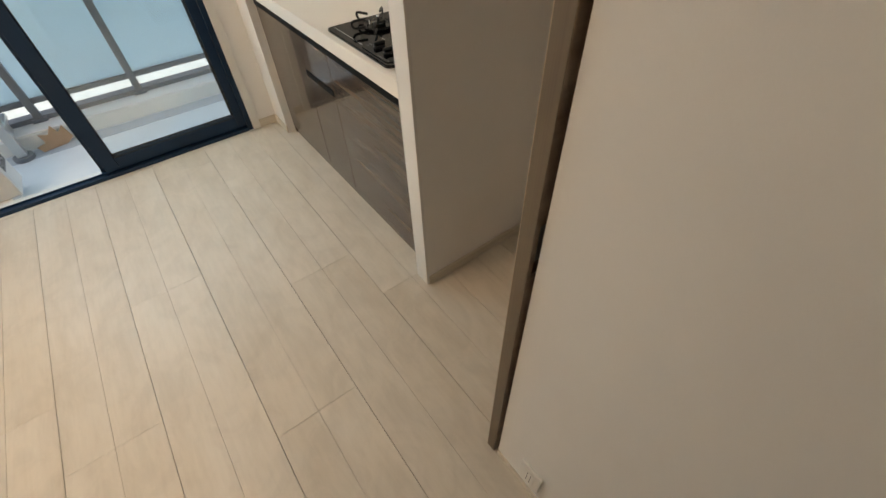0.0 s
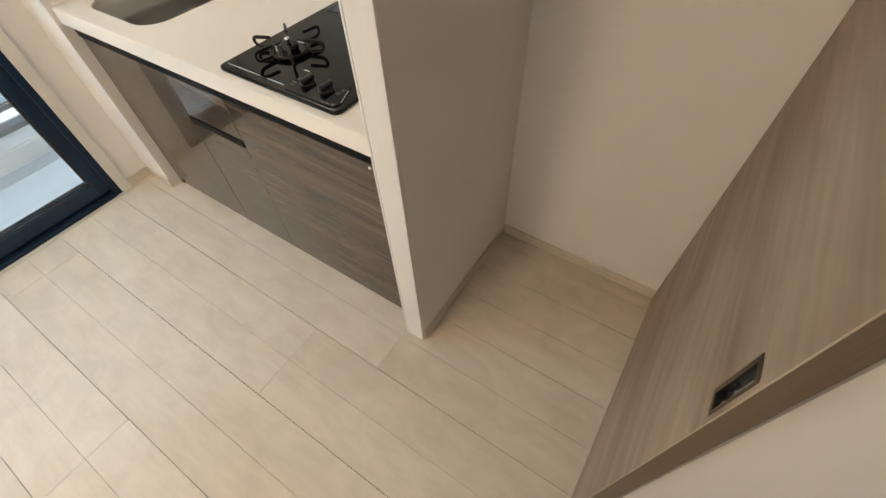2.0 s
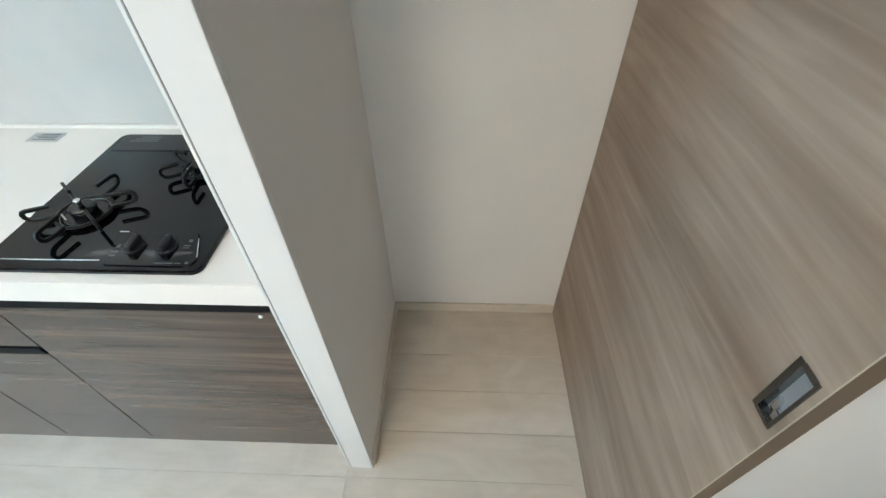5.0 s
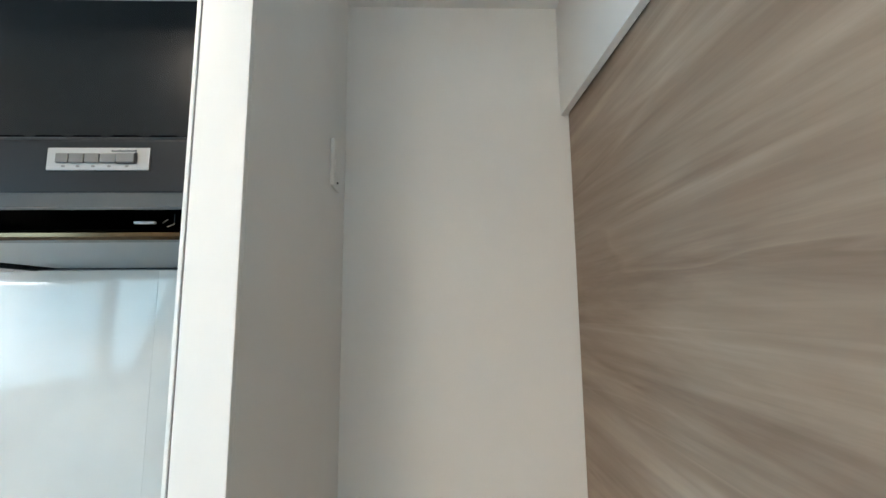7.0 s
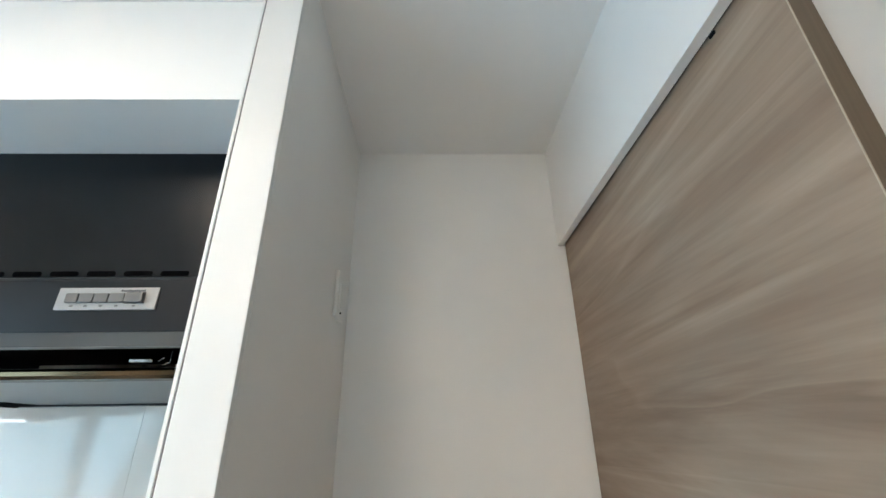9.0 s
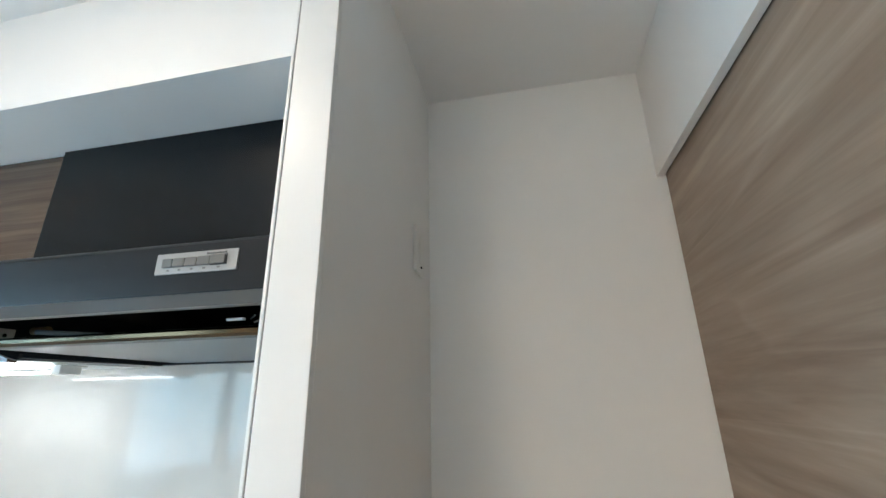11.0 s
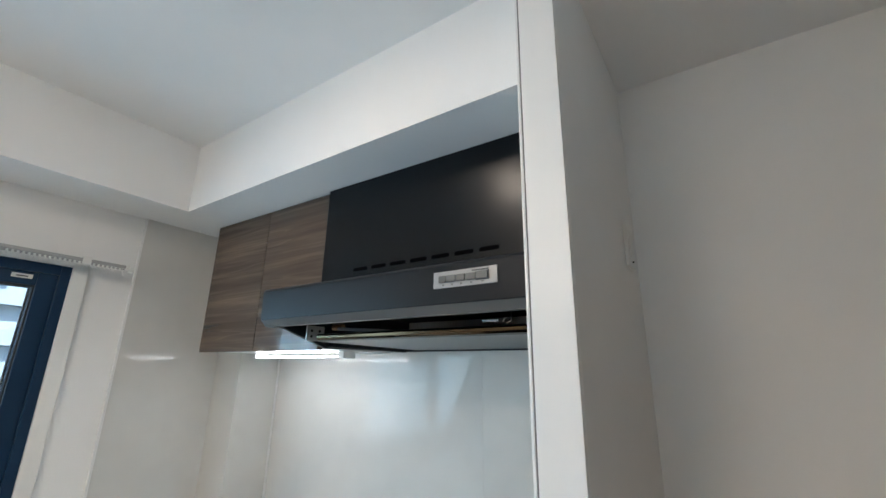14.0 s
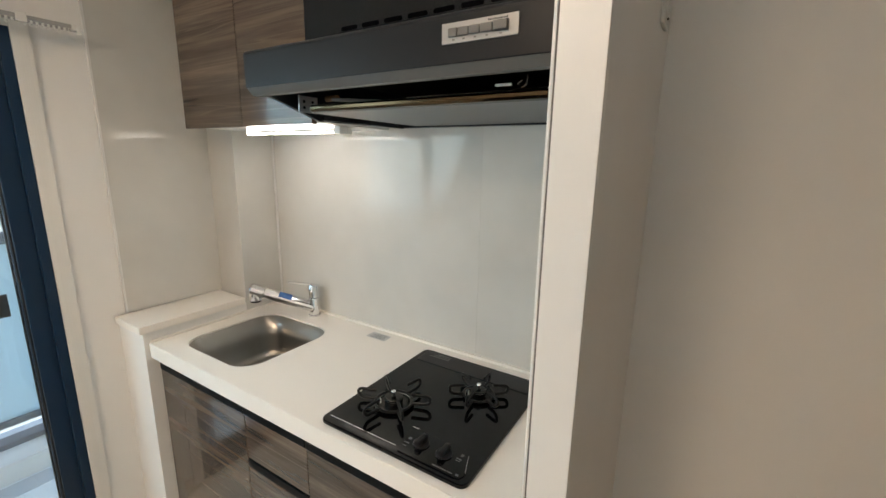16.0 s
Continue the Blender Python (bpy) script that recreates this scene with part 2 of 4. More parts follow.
def join(into, bm):
    if into is None:
        return bm
    me = bpy.data.meshes.new("tmp")
    bm.to_mesh(me)
    bm.free()
    into.from_mesh(me)
    bpy.data.meshes.remove(me)
    return into


def rod(p, q, r, r2=None, n=20, edge=0.0, into=None):
    """A round bar or cone from p to q, closed, with softened rims."""
    p, q = Vector(p), Vector(q)
    bm = bmesh.new()
    bmesh.ops.create_cone(bm, cap_ends=True, segments=n, radius1=r, radius2=r if r2 is None else r2, depth=(q - p).length)
    if edge:
        rims = [e for e in bm.edges if abs(e.verts[0].co.z - e.verts[1].co.z) < 1e-6]
        bmesh.ops.bevel(bm, geom=rims, offset=edge, segments=2, affect="EDGES", profile=0.5)
    turn = (q - p).to_track_quat("Z", "Y").to_matrix().to_4x4()
    bmesh.ops.transform(bm, matrix=Matrix.Translation((p + q) / 2) @ turn, verts=bm.verts)
    return join(into, bm)


def tube(points, r, n=8, closed=False, into=None):
    """A bent round wire through the points."""
    pts = [Vector(p) for p in points]
    bm = bmesh.new()
    rings = []
    for i, p in enumerate(pts):
        a = pts[i - 1] if (i or closed) else p
        b = pts[(i + 1) % len(pts)] if (i + 1 < len(pts) or closed) else p
        d = (b - a).normalized()
        side = d.cross(Vector((0.013, 0.021, 1))).normalized()
        up = side.cross(d).normalized()
        rings.append([bm.verts.new(p + r * (math.cos(k * math.tau / n) * side + math.sin(k * math.tau / n) * up)) for k in range(n)])
    pairs = list(zip(rings, rings[1:])) + ([(rings[-1], rings[0])] if closed else [])
    for ra, rb in pairs:
        for k in range(n):
            bm.faces.new((ra[k], ra[(k + 1) % n], rb[(k + 1) % n], rb[k]))
    if not closed:
        bm.faces.new(rings[0][::-1]), bm.faces.new(rings[-1])
    bmesh.ops.recalc_face_normals(bm, faces=bm.faces)
    return join(into, bm)


def prism(outline, axis, lo, hi, edge=0.0):
    """An outline of (a, b) pairs drawn out along an axis: x takes (y, z), y takes (x, z), z takes (x, y)."""
    def at(a, b, c):
        return {"x": (c, a, b), "y": (a, c, b), "z": (a, b, c)}[axis]
    bm = bmesh.new()
    low = [bm.verts.new(at(a, b, lo)) for a, b in outline]
    high = [bm.verts.new(at(a, b, hi)) for a, b in outline]
    bm.faces.new(low), bm.faces.new(high[::-1])
    n = len(outline)
    for i in range(n):
        bm.faces.new((low[i], high[i], high[(i + 1) % n], low[(i + 1) % n]))
    bmesh.ops.recalc_face_normals(bm, faces=bm.faces)
    if edge:
        bmesh.ops.bevel(bm, geom=bm.edges[:], offset=edge, segments=2, affect="EDGES", profile=0.6)
    return bm


def rounded(x0, x1, y0, y1, r, n=6):
    """A rectangle with round corners, anticlockwise."""
    out = []
    for cx, cy, a in ((x1 - r, y1 - r, 0), (x0 + r, y1 - r, 90), (x0 + r, y0 + r, 180), (x1 - r, y0 + r, 270)):
        for k in range(n + 1):
            t = radians(a + 90 * k / n)
            out.append((cx + r * math.cos(t), cy + r * math.sin(t)))
    return out


def wall(name, x0, x1, y0, y1, z0, z1, label, material=None, category="wall"):
    return setting(name, box(x0, x1, y0, y1, z0, z1), material or WALL, label, category)


# ---- the plan ----
BACK, CEILING, SOFFIT = 0.65, 2.505, 2.219
DOOR_Y, HEADER_Y, WALL_X, HEAD_Z = -0.674, -0.651, -0.225, 2.15
END, WINDOW_Y, LEFT, REAR = 1.60, 1.80, -2.55, -3.3

wall("wall_east", BACK, BACK + 0.12, REAR - 0.12, WINDOW_Y + 0.15, 0, 2.65, "white papered back wall of niche and kitchen")
wall("wall_door_pocket", WALL_X + 0.11, BACK, -0.86, -0.7150, 0, 2.65, "white papered wall behind the sliding door")
wall("wall_passage_east", WALL_X, WALL_X + 0.11, REAR, -0.7150, 0, 2.65, "white papered wall beside the sliding door")
wall("wall_rear", LEFT - 0.12, BACK, REAR - 0.12, REAR, 0, 2.65, "white papered wall closing the rear room")
wall("wall_west", LEFT - 0.12, LEFT, REAR, WINDOW_Y + 0.15, 0, 2.65, "white papered side wall of the room")
wall("wall_divider", LEFT, -1.10, -0.83, HEADER_Y, 0, 2.65, "white papered wall between the two rooms")
wall("wall_lintel", -1.10, BACK, DOOR_Y + 0.004, HEADER_Y, HEAD_Z, 2.65, "white papered lintel over the sliding door")
wall("wall_lintel_rear", -1.10, WALL_X, -0.83, -0.7105, HEAD_Z - 0.045, 2.65, "white papered rear lintel over the doorway")
wall("trim_lintel_top", -1.10, BACK, -0.7105, DOOR_Y + 0.004, 2.30, 2.65, "white boxing above the sliding door track")
WIN_L, WIN_R, WIN_T = -1.83, -0.147, 1.965
wall("wall_north_east", WIN_R, BACK, WINDOW_Y, WINDOW_Y + 0.15, 0, 2.65, "white papered wall beside the balcony window")
wall("wall_north_west", LEFT, WIN_L, WINDOW_Y, WINDOW_Y + 0.15, 0, 2.65, "white papered wall beside the balcony window")
wall("wall_north_top", WIN_L, WIN_R, WINDOW_Y, WINDOW_Y + 0.15, WIN_T, 2.65, "white papered wall above the balcony window")
wall("wall_sill", WIN_L, WIN_R, WINDOW_Y + 0.004, WINDOW_Y + 0.15, -0.2, -0.012, "concrete sill under the balcony window", KERB)
setting("ceiling", box(LEFT, BACK, REAR, WINDOW_Y, CEILING, 2.66), CEIL, "white papered flat ceiling", "ceiling")
setting("beam", box(LEFT, BACK, 1.548, WINDOW_Y, SOFFIT, CEILING), CEIL, "white papered beam above the window", "beam")
setting("soffit", prism([(0.088, 0.0765), (0.098, 1.548), (BACK, 1.548), (BACK, 0.0765)], "z", SOFFIT, CEILING), CEIL, "white papered soffit above the kitchen", "soffit")

# end panel between kitchen and niche: a papered stud wall with a white front board
setting("wall_partition", box(0.012, BACK, 0.0, 0.062, 0, CEILING), WALL, "white papered partition between niche and kitchen", "wall")
setting("trim_partition_front", box(0, 0.012, 0.0, 0.0705, 0, CEILING, 0.0015), PANEL, "white melamine front board of the partition", "trim")
setting("trim_partition_groove", box(0.003, 0.02, 0.0705, 0.0735, 0, CEILING), GROOVE, "thin grey joint beside the partition board", "trim")
setting("trim_kitchen_side", box(0.001, BACK, 0.0735, 0.079, 0, CEILING, 0.001), PANEL, "white melamine side panel of the kitchen", "trim")

# boxed-out column and sill box at the window end of the worktop
setting("wall_column", box(0.445, BACK, END, WINDOW_Y, 0, SOFFIT), SPLASH, "pale enamel clad column in the kitchen corner", "wall")
setting("wall_sill_box", box(0.02, 0.445, END, WINDOW_Y, 0, 0.915), WALL, "white papered low wall beside the worktop", "wall")
ledge = thing("ledge", (0.2, 1.7, 0.915), "cream solid ledge board on the low wall by the sink", "ledge")
part("board", box(0.004, 0.432, END - 0.016, WINDOW_Y - 0.012, 0.915, 0.945, 0.003), WORKTOP, ledge)
setting("trim_side_splash", box(0.054, 0.445, WINDOW_Y - 0.010, WINDOW_Y - 0.001, 0.945, SOFFIT, 0.001), SPLASH, "glossy pale grey enamel wall panel", "wall panel")
setting("trim_side_splash_edge", box(0.046, 0.054, WINDOW_Y - 0.012, WINDOW_Y - 0.001, 0.945, SOFFIT, 0.001), PANEL, "white edge strip of the enamel panel", "trim")
splash = thing("trim_back_splash", (BACK, 0.8, 0.88), "glossy pale grey enamel splashback panels", "splashback", kind="structure")
part("panel", box(BACK - 0.008, BACK - 0.001, 0.079, 0.5099, 0.871, SOFFIT, 0.0004), SPLASH, splash)
part("panel", box(BACK - 0.008, BACK - 0.001, 0.5101, END, 0.871, SOFFIT, 0.0004), SPLASH, splash)
setting("trim_splash_corner", box(BACK - 0.016, BACK - 0.008, END - 0.008, END - 0.001, 0.871, SOFFIT, 0.002), PANEL, "white corner strip of the splashback", "trim")

# baseboards
BB = 0.05
for nm, b in (("baseboard_niche_back", (BACK - 0.008, BACK, -0.682, 0.0)), ("baseboard_niche_side", (0.012, BACK - 0.008, -0.008, 0.0)),
              ("baseboard_sill_box", (0.012, 0.02, END - 0.001, WINDOW_Y - 0.008)), ("baseboard_window", (-0.098, 0.012, WINDOW_Y - 0.008, WINDOW_Y)),
              ("baseboard_passage", (WALL_X - 0.006, WALL_X, REAR, -0.7165)), ("baseboard_west", (LEFT, LEFT + 0.008, -0.65, WINDOW_Y))):
    setting(nm, box(*b, 0.0, BB if nm != "baseboard_passage" else 0.03, 0.002), BASE, "pale maple baseboard along the wall", "baseboard")


# ---- balcony window ----
def sash(x0, x1, y, name, label):
    """A sliding sash with stiles, rails and one pane."""
    s = thing(name, ((x0 + x1) / 2, y, 0.03), label, "window", kind="structure")
    st, z0, z1 = 0.062, 0.035, WIN_T - 0.03
    part("stile", box(x0, x0 + st + 0.012, y - 0.018, y + 0.018, z0, z1, 0.003), FRAME, s)
    part("stile", box(x1 - st, x1, y - 0.018, y + 0.018, z0, z1, 0.003), FRAME, s)
    part("rail", box(x0 + st + 0.012, x1 - st, y - 0.016, y + 0.016, z0, z0 + 0.065, 0.003), FRAME, s)
    part("rail", box(x0 + st + 0.012, x1 - st, y - 0.016, y + 0.016, z1 - 0.05, z1, 0.003), FRAME, s)
    g = part("pane", box(x0 + st, x1 - st + 0.01, y - 0.003, y + 0.003, z0 + 0.055, z1 - 0.04), GLASS, s, "clear double glazing")
    g.visible_shadow = False
    for za in (z0 + 0.065, z1 - 0.056):
        part("gasket", box(x0 + st + 0.012, x1 - st, y - 0.010, y - 0.004, za, za + 0.006), RUBBER, s)
    for xa in (x0 + st + 0.012, x1 - st - 0.006):
        part("gasket", box(xa, xa + 0.006, y - 0.010, y - 0.004, z0 + 0.07, z1 - 0.056), RUBBER, s)
    return s


win = thing("window_1", (-0.99, WINDOW_Y, 0), "navy black aluminium balcony window standing half open", "window", kind="structure")
part("frame_jamb", box(WIN_R - 0.030, WIN_R, WINDOW_Y - 0.004, WINDOW_Y + 0.11, 0.0, WIN_T, 0.003), FRAME, win)
part("frame_jamb", box(WIN_L, WIN_L + 0.030, WINDOW_Y - 0.004, WINDOW_Y + 0.11, 0.0, WIN_T, 0.003), FRAME, win)
part("frame_head", box(WIN_L + 0.03, WIN_R - 0.03, WINDOW_Y - 0.004, WINDOW_Y + 0.11, WIN_T - 0.035, WIN_T, 0.003), FRAME, win)
part("frame_sill", box(WIN_L + 0.03, WIN_R - 0.03, WINDOW_Y - 0.006, WINDOW_Y + 0.050, -0.012, 0.020, 0.002), FRAME, win)
part("rear_sill", box(-1.04, WIN_R - 0.03, WINDOW_Y + 0.051, WINDOW_Y + 0.11, -0.012, 0.020, 0.002), FRAME, win)
part("track", box(WIN_L + 0.03, WIN_R - 0.03, WINDOW_Y + 0.027, WINDOW_Y + 0.033, 0.020, 0.030), FRAME, win)
part("track", box(-1.04, WIN_R - 0.03, WINDOW_Y + 0.072, WINDOW_Y + 0.078, 0.020, 0.030), FRAME, win)
inner = sash(-1.012, WIN_R - 0.022, WINDOW_Y + 0.030, "window_2", "navy black sliding sash nearest the room")
outer = sash(-1.034, WIN_R - 0.024, WINDOW_Y + 0.075, "window_3", "navy black sliding sash pushed behind the other")
lockbody = part("latch", box(-0.30, -0.265, WINDOW_Y + 0.050, WINDOW_Y + 0.06, 1.02, 1.10, 0.003), RUBBER, outer, "small black sash latch")
tag = part("sticker", box(-0.300, -0.245, WINDOW_Y + 0.011, WINDOW_Y + 0.0125, 1.905, 1.920), PLASTIC, inner, "small pale maker's sticker")
part("print", box(-0.288, -0.257, WINDOW_Y + 0.0102, WINDOW_Y + 0.0108, 1.910, 1.914), INK, tag)

# pale casing round the window
for nm, b in (("trim_casing_side", (WIN_R, WIN_R + 0.048, WINDOW_Y - 0.012, WINDOW_Y, 0.0, WIN_T + 0.03)),
              ("trim_casing_side_west", (WIN_L - 0.048, WIN_L, WINDOW_Y - 0.012, WINDOW_Y, 0.0, WIN_T + 0.03)),
              ("trim_casing_head", (WIN_L, WIN_R, WINDOW_Y - 0.012, WINDOW_Y, WIN_T, WIN_T + 0.03))):
    setting(nm, box(*b, 0.002), TRIM, "pale film-wrapped window casing", "trim")
setting("trim_threshold", box(LEFT, 0.02, WINDOW_Y - 0.029, WINDOW_Y - 0.0085, -0.0124, 0.001), BASE, "pale maple threshold strip under the window", "trim")

# curtain rail
rail = thing("curtain_rail", (-0.95, 1.735, 1.98), "white and silver double curtain rail with runners", "curtain rail")
for ya, x1 in ((1.718, -0.012), (1.758, 0.014)):
    track = part("track", box(-1.98, x1, ya - 0.007, ya + 0.007, 1.979, 1.991, 0.002), RAIL_GREY, rail)
    part("end_cap", box(x1, x1 + 0.012, ya - 0.009, ya + 0.009, 1.974, 1.993, 0.003), PLASTIC, track)
for xa in (-0.135, -0.75, -1.4):
    br = part("bracket", box(xa - 0.011, xa + 0.011, 1.712, WINDOW_Y, 1.990, 1.998, 0.002), PLASTIC, rail)
    part("bracket_clip", box(xa - 0.013, xa + 0.013, 1.708, 1.716, 1.970, 1.998, 0.002), PLASTIC, br)
for k in range(22):
    xa = -0.030 - 0.0135 * k - (0.03 if k > 6 else 0.0)
    part("runner", rod((xa, 1.716, 1.978), (xa, 1.716, 1.970), 0.0034, n=10, edge=0.001), PLASTIC, rail)
    part("runner", rod((xa - 0.005, 1.757, 1.978), (xa - 0.005, 1.757, 1.970), 0.0034, n=10, edge=0.001), PLASTIC, rail)
part("end_hook", tube([(-0.02, 1.716, 1.978), (-0.02, 1.716, 1.966), (-0.018, 1.712, 1.958), (-0.010, 1.711, 1.960)], 0.0016, 6), PLASTIC, rail)
part("end_hook", tube([(-0.006, 1.757, 1.978), (-0.006, 1.757, 1.966), (-0.002, 1.752, 1.956), (0.006, 1.751, 1.960)], 0.0016, 6), PLASTIC, rail)


# ---- sliding door ----
door = thing("door_1", (0.22, DOOR_Y - 0.017, 0.008), "open greige ash sliding door with a recessed chrome pull", "door", kind="structure")
DX0, DX1, DZ0, DZ1 = -0.235, 0.645, 0.008, HEAD_Z + 0.003
HX0, HX1, HZ0, HZ1 = -0.2232, -0.1850, 0.9145, 1.0285
slab = box(DX0 + 0.0012, HX0, DOOR_Y - 0.0310, DOOR_Y, DZ0, DZ1)
box(HX1, DX1, DOOR_Y - 0.0310, DOOR_Y, DZ0, DZ1, into=slab)
box(HX0, HX1, DOOR_Y - 0.0310, DOOR_Y, DZ0, HZ0, into=slab)
box(HX0, HX1, DOOR_Y - 0.0310, DOOR_Y, HZ1, DZ1, into=slab)
leaf = part("leaf", slab, DOOR, door)
part("edge_band", box(DX0, DX0 + 0.0012, DOOR_Y - 0.0305, DOOR_Y - 0.0012, DZ0, DZ1), DOOR_EDGE, door, "plain brown edge band")
part("edge_line", box(DX0 - 0.0002, DX0 + 0.0010, DOOR_Y - 0.0012, DOOR_Y + 0.0003, DZ0, DZ1), EDGE_PALE, door, "pale line along the edge")
pull = part("pull", box(HX0, HX1, DOOR_Y - 0.014, DOOR_Y - 0.012, HZ0, HZ1), PULL, door, "recessed chrome pull")
IX0, IX1, IZ0, IZ1 = HX0 + 0.0042, HX1 - 0.0085, HZ0 + 0.0065, HZ1 - 0.0085
for b in ((HX0 - 0.001, IX0, HZ0, HZ1), (IX1, HX1 + 0.001, HZ0, HZ1), (IX0, IX1, HZ0 - 0.001, IZ0), (IX0, IX1, IZ1, HZ1 + 0.001)):
    part("pull_rim", box(b[0], b[1], DOOR_Y - 0.012, DOOR_Y + 0.0015, b[2], b[3], 0.0006), NICKEL, pull)
part("pull_thumb", box(IX0, IX0 + 0.011, DOOR_Y - 0.012, DOOR_Y - 0.003, IZ0, IZ0 + 0.020, 0.002), CHROME, pull)
part("pull_catch", prism([(IX0 + 0.011, IZ0 + 0.002), (IX0 + 0.021, IZ0 + 0.010), (IX0 + 0.021, IZ0 + 0.034), (IX0 + 0.015, IZ0 + 0.030), (IX0 + 0.011, IZ0 + 0.016)], "y", DOOR_Y - 0.012, DOOR_Y - 0.007), CHROME, pull)
strike = part("edge_plate", prism(rounded(DOOR_Y - 0.026, DOOR_Y - 0.009, 2.086, 2.142, 0.008), "x", DX0 - 0.0016, DX0 + 0.0008), PLASTIC, door, "white guide plate with screws")
for za in (2.099, 2.118):
    part("screw", rod((DX0 - 0.0028, DOOR_Y - 0.0175, za), (DX0 - 0.001, DOOR_Y - 0.0175, za), 0.0048, n=14, edge=0.0006), STEEL, strike)
part("track_stop", box(-0.132, -0.120, DOOR_Y + 0.0002, DOOR_Y + 0.003, HEAD_Z - 0.006, HEAD_Z - 0.001, 0.0006), BLACK_TRIM, door, "small black stop at the track")
setting("trim_door_track", box(-1.10, BACK, DOOR_Y - 0.030, DOOR_Y - 0.004, HEAD_Z + 0.004, HEAD_Z + 0.03), GROOVE, "dark track slot above the sliding door", "trim")


# ---- wall plates ----
sw = thing("wall_plate", (0.508, 0.0, 1.942), "white plastic socket plate high in the niche", "wall plate")
cover = part("cover", box(0.470, 0.546, -0.010, 0.0, 1.880, 2.004, 0.004, 3), PLASTIC, sw)
part("insert", box(0.490, 0.526, -0.0125, -0.010, 1.905, 1.980, 0.002), PLASTIC, cover)
part("lamp_dot", rod((0.508, -0.0135, 1.896), (0.508, -0.0098, 1.896), 0.0028, n=12), INK, cover, "tiny dark hole")

so = thing("power_outlet", (WALL_X, -0.845, 0.128), "white plastic double power outlet on the wall", "outlet")
cov = part("cover", box(WALL_X - 0.009, WALL_X, -0.884, -0.806, 0.070, 0.190, 0.004, 3), PLASTIC, so)
ins = part("insert", box(WALL_X - 0.0115, WALL_X - 0.009, -0.864, -0.826, 0.090, 0.172, 0.0015), PLASTIC, cov)
for zc in (0.108, 0.131, 0.155):
    for yc in (-0.851, -0.839):
        part("slot", box(WALL_X - 0.0122, WALL_X - 0.0110, yc - 0.0012, yc + 0.0012, zc - 0.005, zc + 0.005), INK, cov)


def ceiling_light(x, y, r, material, label):
    t = thing("ceiling_light", (x, y, CEILING), label, "ceiling light", "ceiling lights")
    part("rim", rod((x, y, CEILING), (x, y, CEILING - 0.030), r, n=48, edge=0.008), PLASTIC, t)
    part("diffuser", rod((x, y, CEILING - 0.030), (x, y, CEILING - 0.044), r * 0.93, r * 0.86, n=48, edge=0.004), material, t, "lit diffuser")


ceiling_light(-0.55, 0.54, 0.085, CEIL_LAMP, "small round white ceiling light, lit, over the kitchen floor")
# unseen fill light, added so the niche's back wall gets light from the west
ceiling_light(-2.12, 0.60, 0.30, WEST_FILL, "round white ceiling light, lit, unseen, added deeper in the room to light the niche")
# added out of view: warm fill for the passage wall and partition side
ceiling_light(-1.90, -1.95, 0.12, REAR_FILL, "small round warm ceiling light, unseen, added in the rear room as fill")


# ---- kitchen base units ----
FRONT, TOPZ = 0.058, 0.87
KICK = 0.055


def base_unit(y0, y1, label, body=0.78):
    u = thing("base_cabinet", (0.35, (y0 + y1) / 2, 0), label, "cabinet", "kitchen base units")
    part("carcass", box(FRONT + 0.024, BACK - 0.012, y0 + 0.001, y1 - 0.001, 0.012, body), BLACK_TRIM, u)
    part("plinth", box(FRONT + 0.012, FRONT + 0.030, y0 + 0.001, y1 - 0.001, 0.0, KICK - 0.004), WALNUT, u)
    part("grip_channel", box(FRONT - 0.006, FRONT + 0.022, y0 + 0.001, y1 - 0.001, 0.765, 0.8105, 0.002), BLACK_TRIM, u, "black recessed grip channel")
    return u


def front(u, y0, y1, z0, z1, name="door"):
    return part(name, box(FRONT, FRONT + 0.020, y0 + 0.0016, y1 - 0.0016, z0, z1, 0.0012), WALNUT, u, "glossy walnut front")


Y1, Y2 = 0.742, 1.040
u = base_unit(0.0795, Y1, "glossy walnut hob cabinet with a black grip channel")
d = front(u, 0.0795, Y1, KICK, 0.763)
part("bumper", rod((FRONT - 0.0025, 0.150, 0.746), (FRONT + 0.001, 0.150, 0.746), 0.0045, n=12), PLASTIC, d)
u = base_unit(Y1, Y2, "glossy walnut drawer cabinet with black grips")
front(u, Y1, Y2, 0.602, 0.763, "drawer_front")
part("drawer_grip", box(FRONT - 0.003, FRONT + 0.022, Y1 + 0.002, Y2 - 0.002, 0.570, 0.599, 0.002), BLACK_TRIM, u, "black drawer grip")
front(u, Y1, Y2, KICK, 0.567, "drawer_front")
u = base_unit(Y2, END - 0.028, "glossy walnut sink cabinet with a black grip channel", 0.655)
front(u, Y2, END - 0.028, KICK, 0.763)
fill = thing("filler_strip", (0.06, END - 0.014, 0), "dark walnut filler strip beside the low wall", "filler strip")
part("strip", box(FRONT + 0.008, FRONT + 0.026, END - 0.0275, END - 0.001, 0.0, 0.8105, 0.001), WALNUT, fill)

# worktop with an opening for the sink
SX0, SX1, SY0, SY1 = 0.106, 0.512, 1.106, 1.514
WX0, WX1, WY0, WY1 = 0.040, BACK - 0.010, 0.0795, END - 0.001
top = thing("worktop", (0.34, 0.84, 0.81), "cream solid-surface worktop with a low back upstand", "worktop")
hole = rounded(SX0, SX1, SY0, SY1, 0.088, 10)
cx, cy = (SX0 + SX1) / 2, (SY0 + SY1) / 2


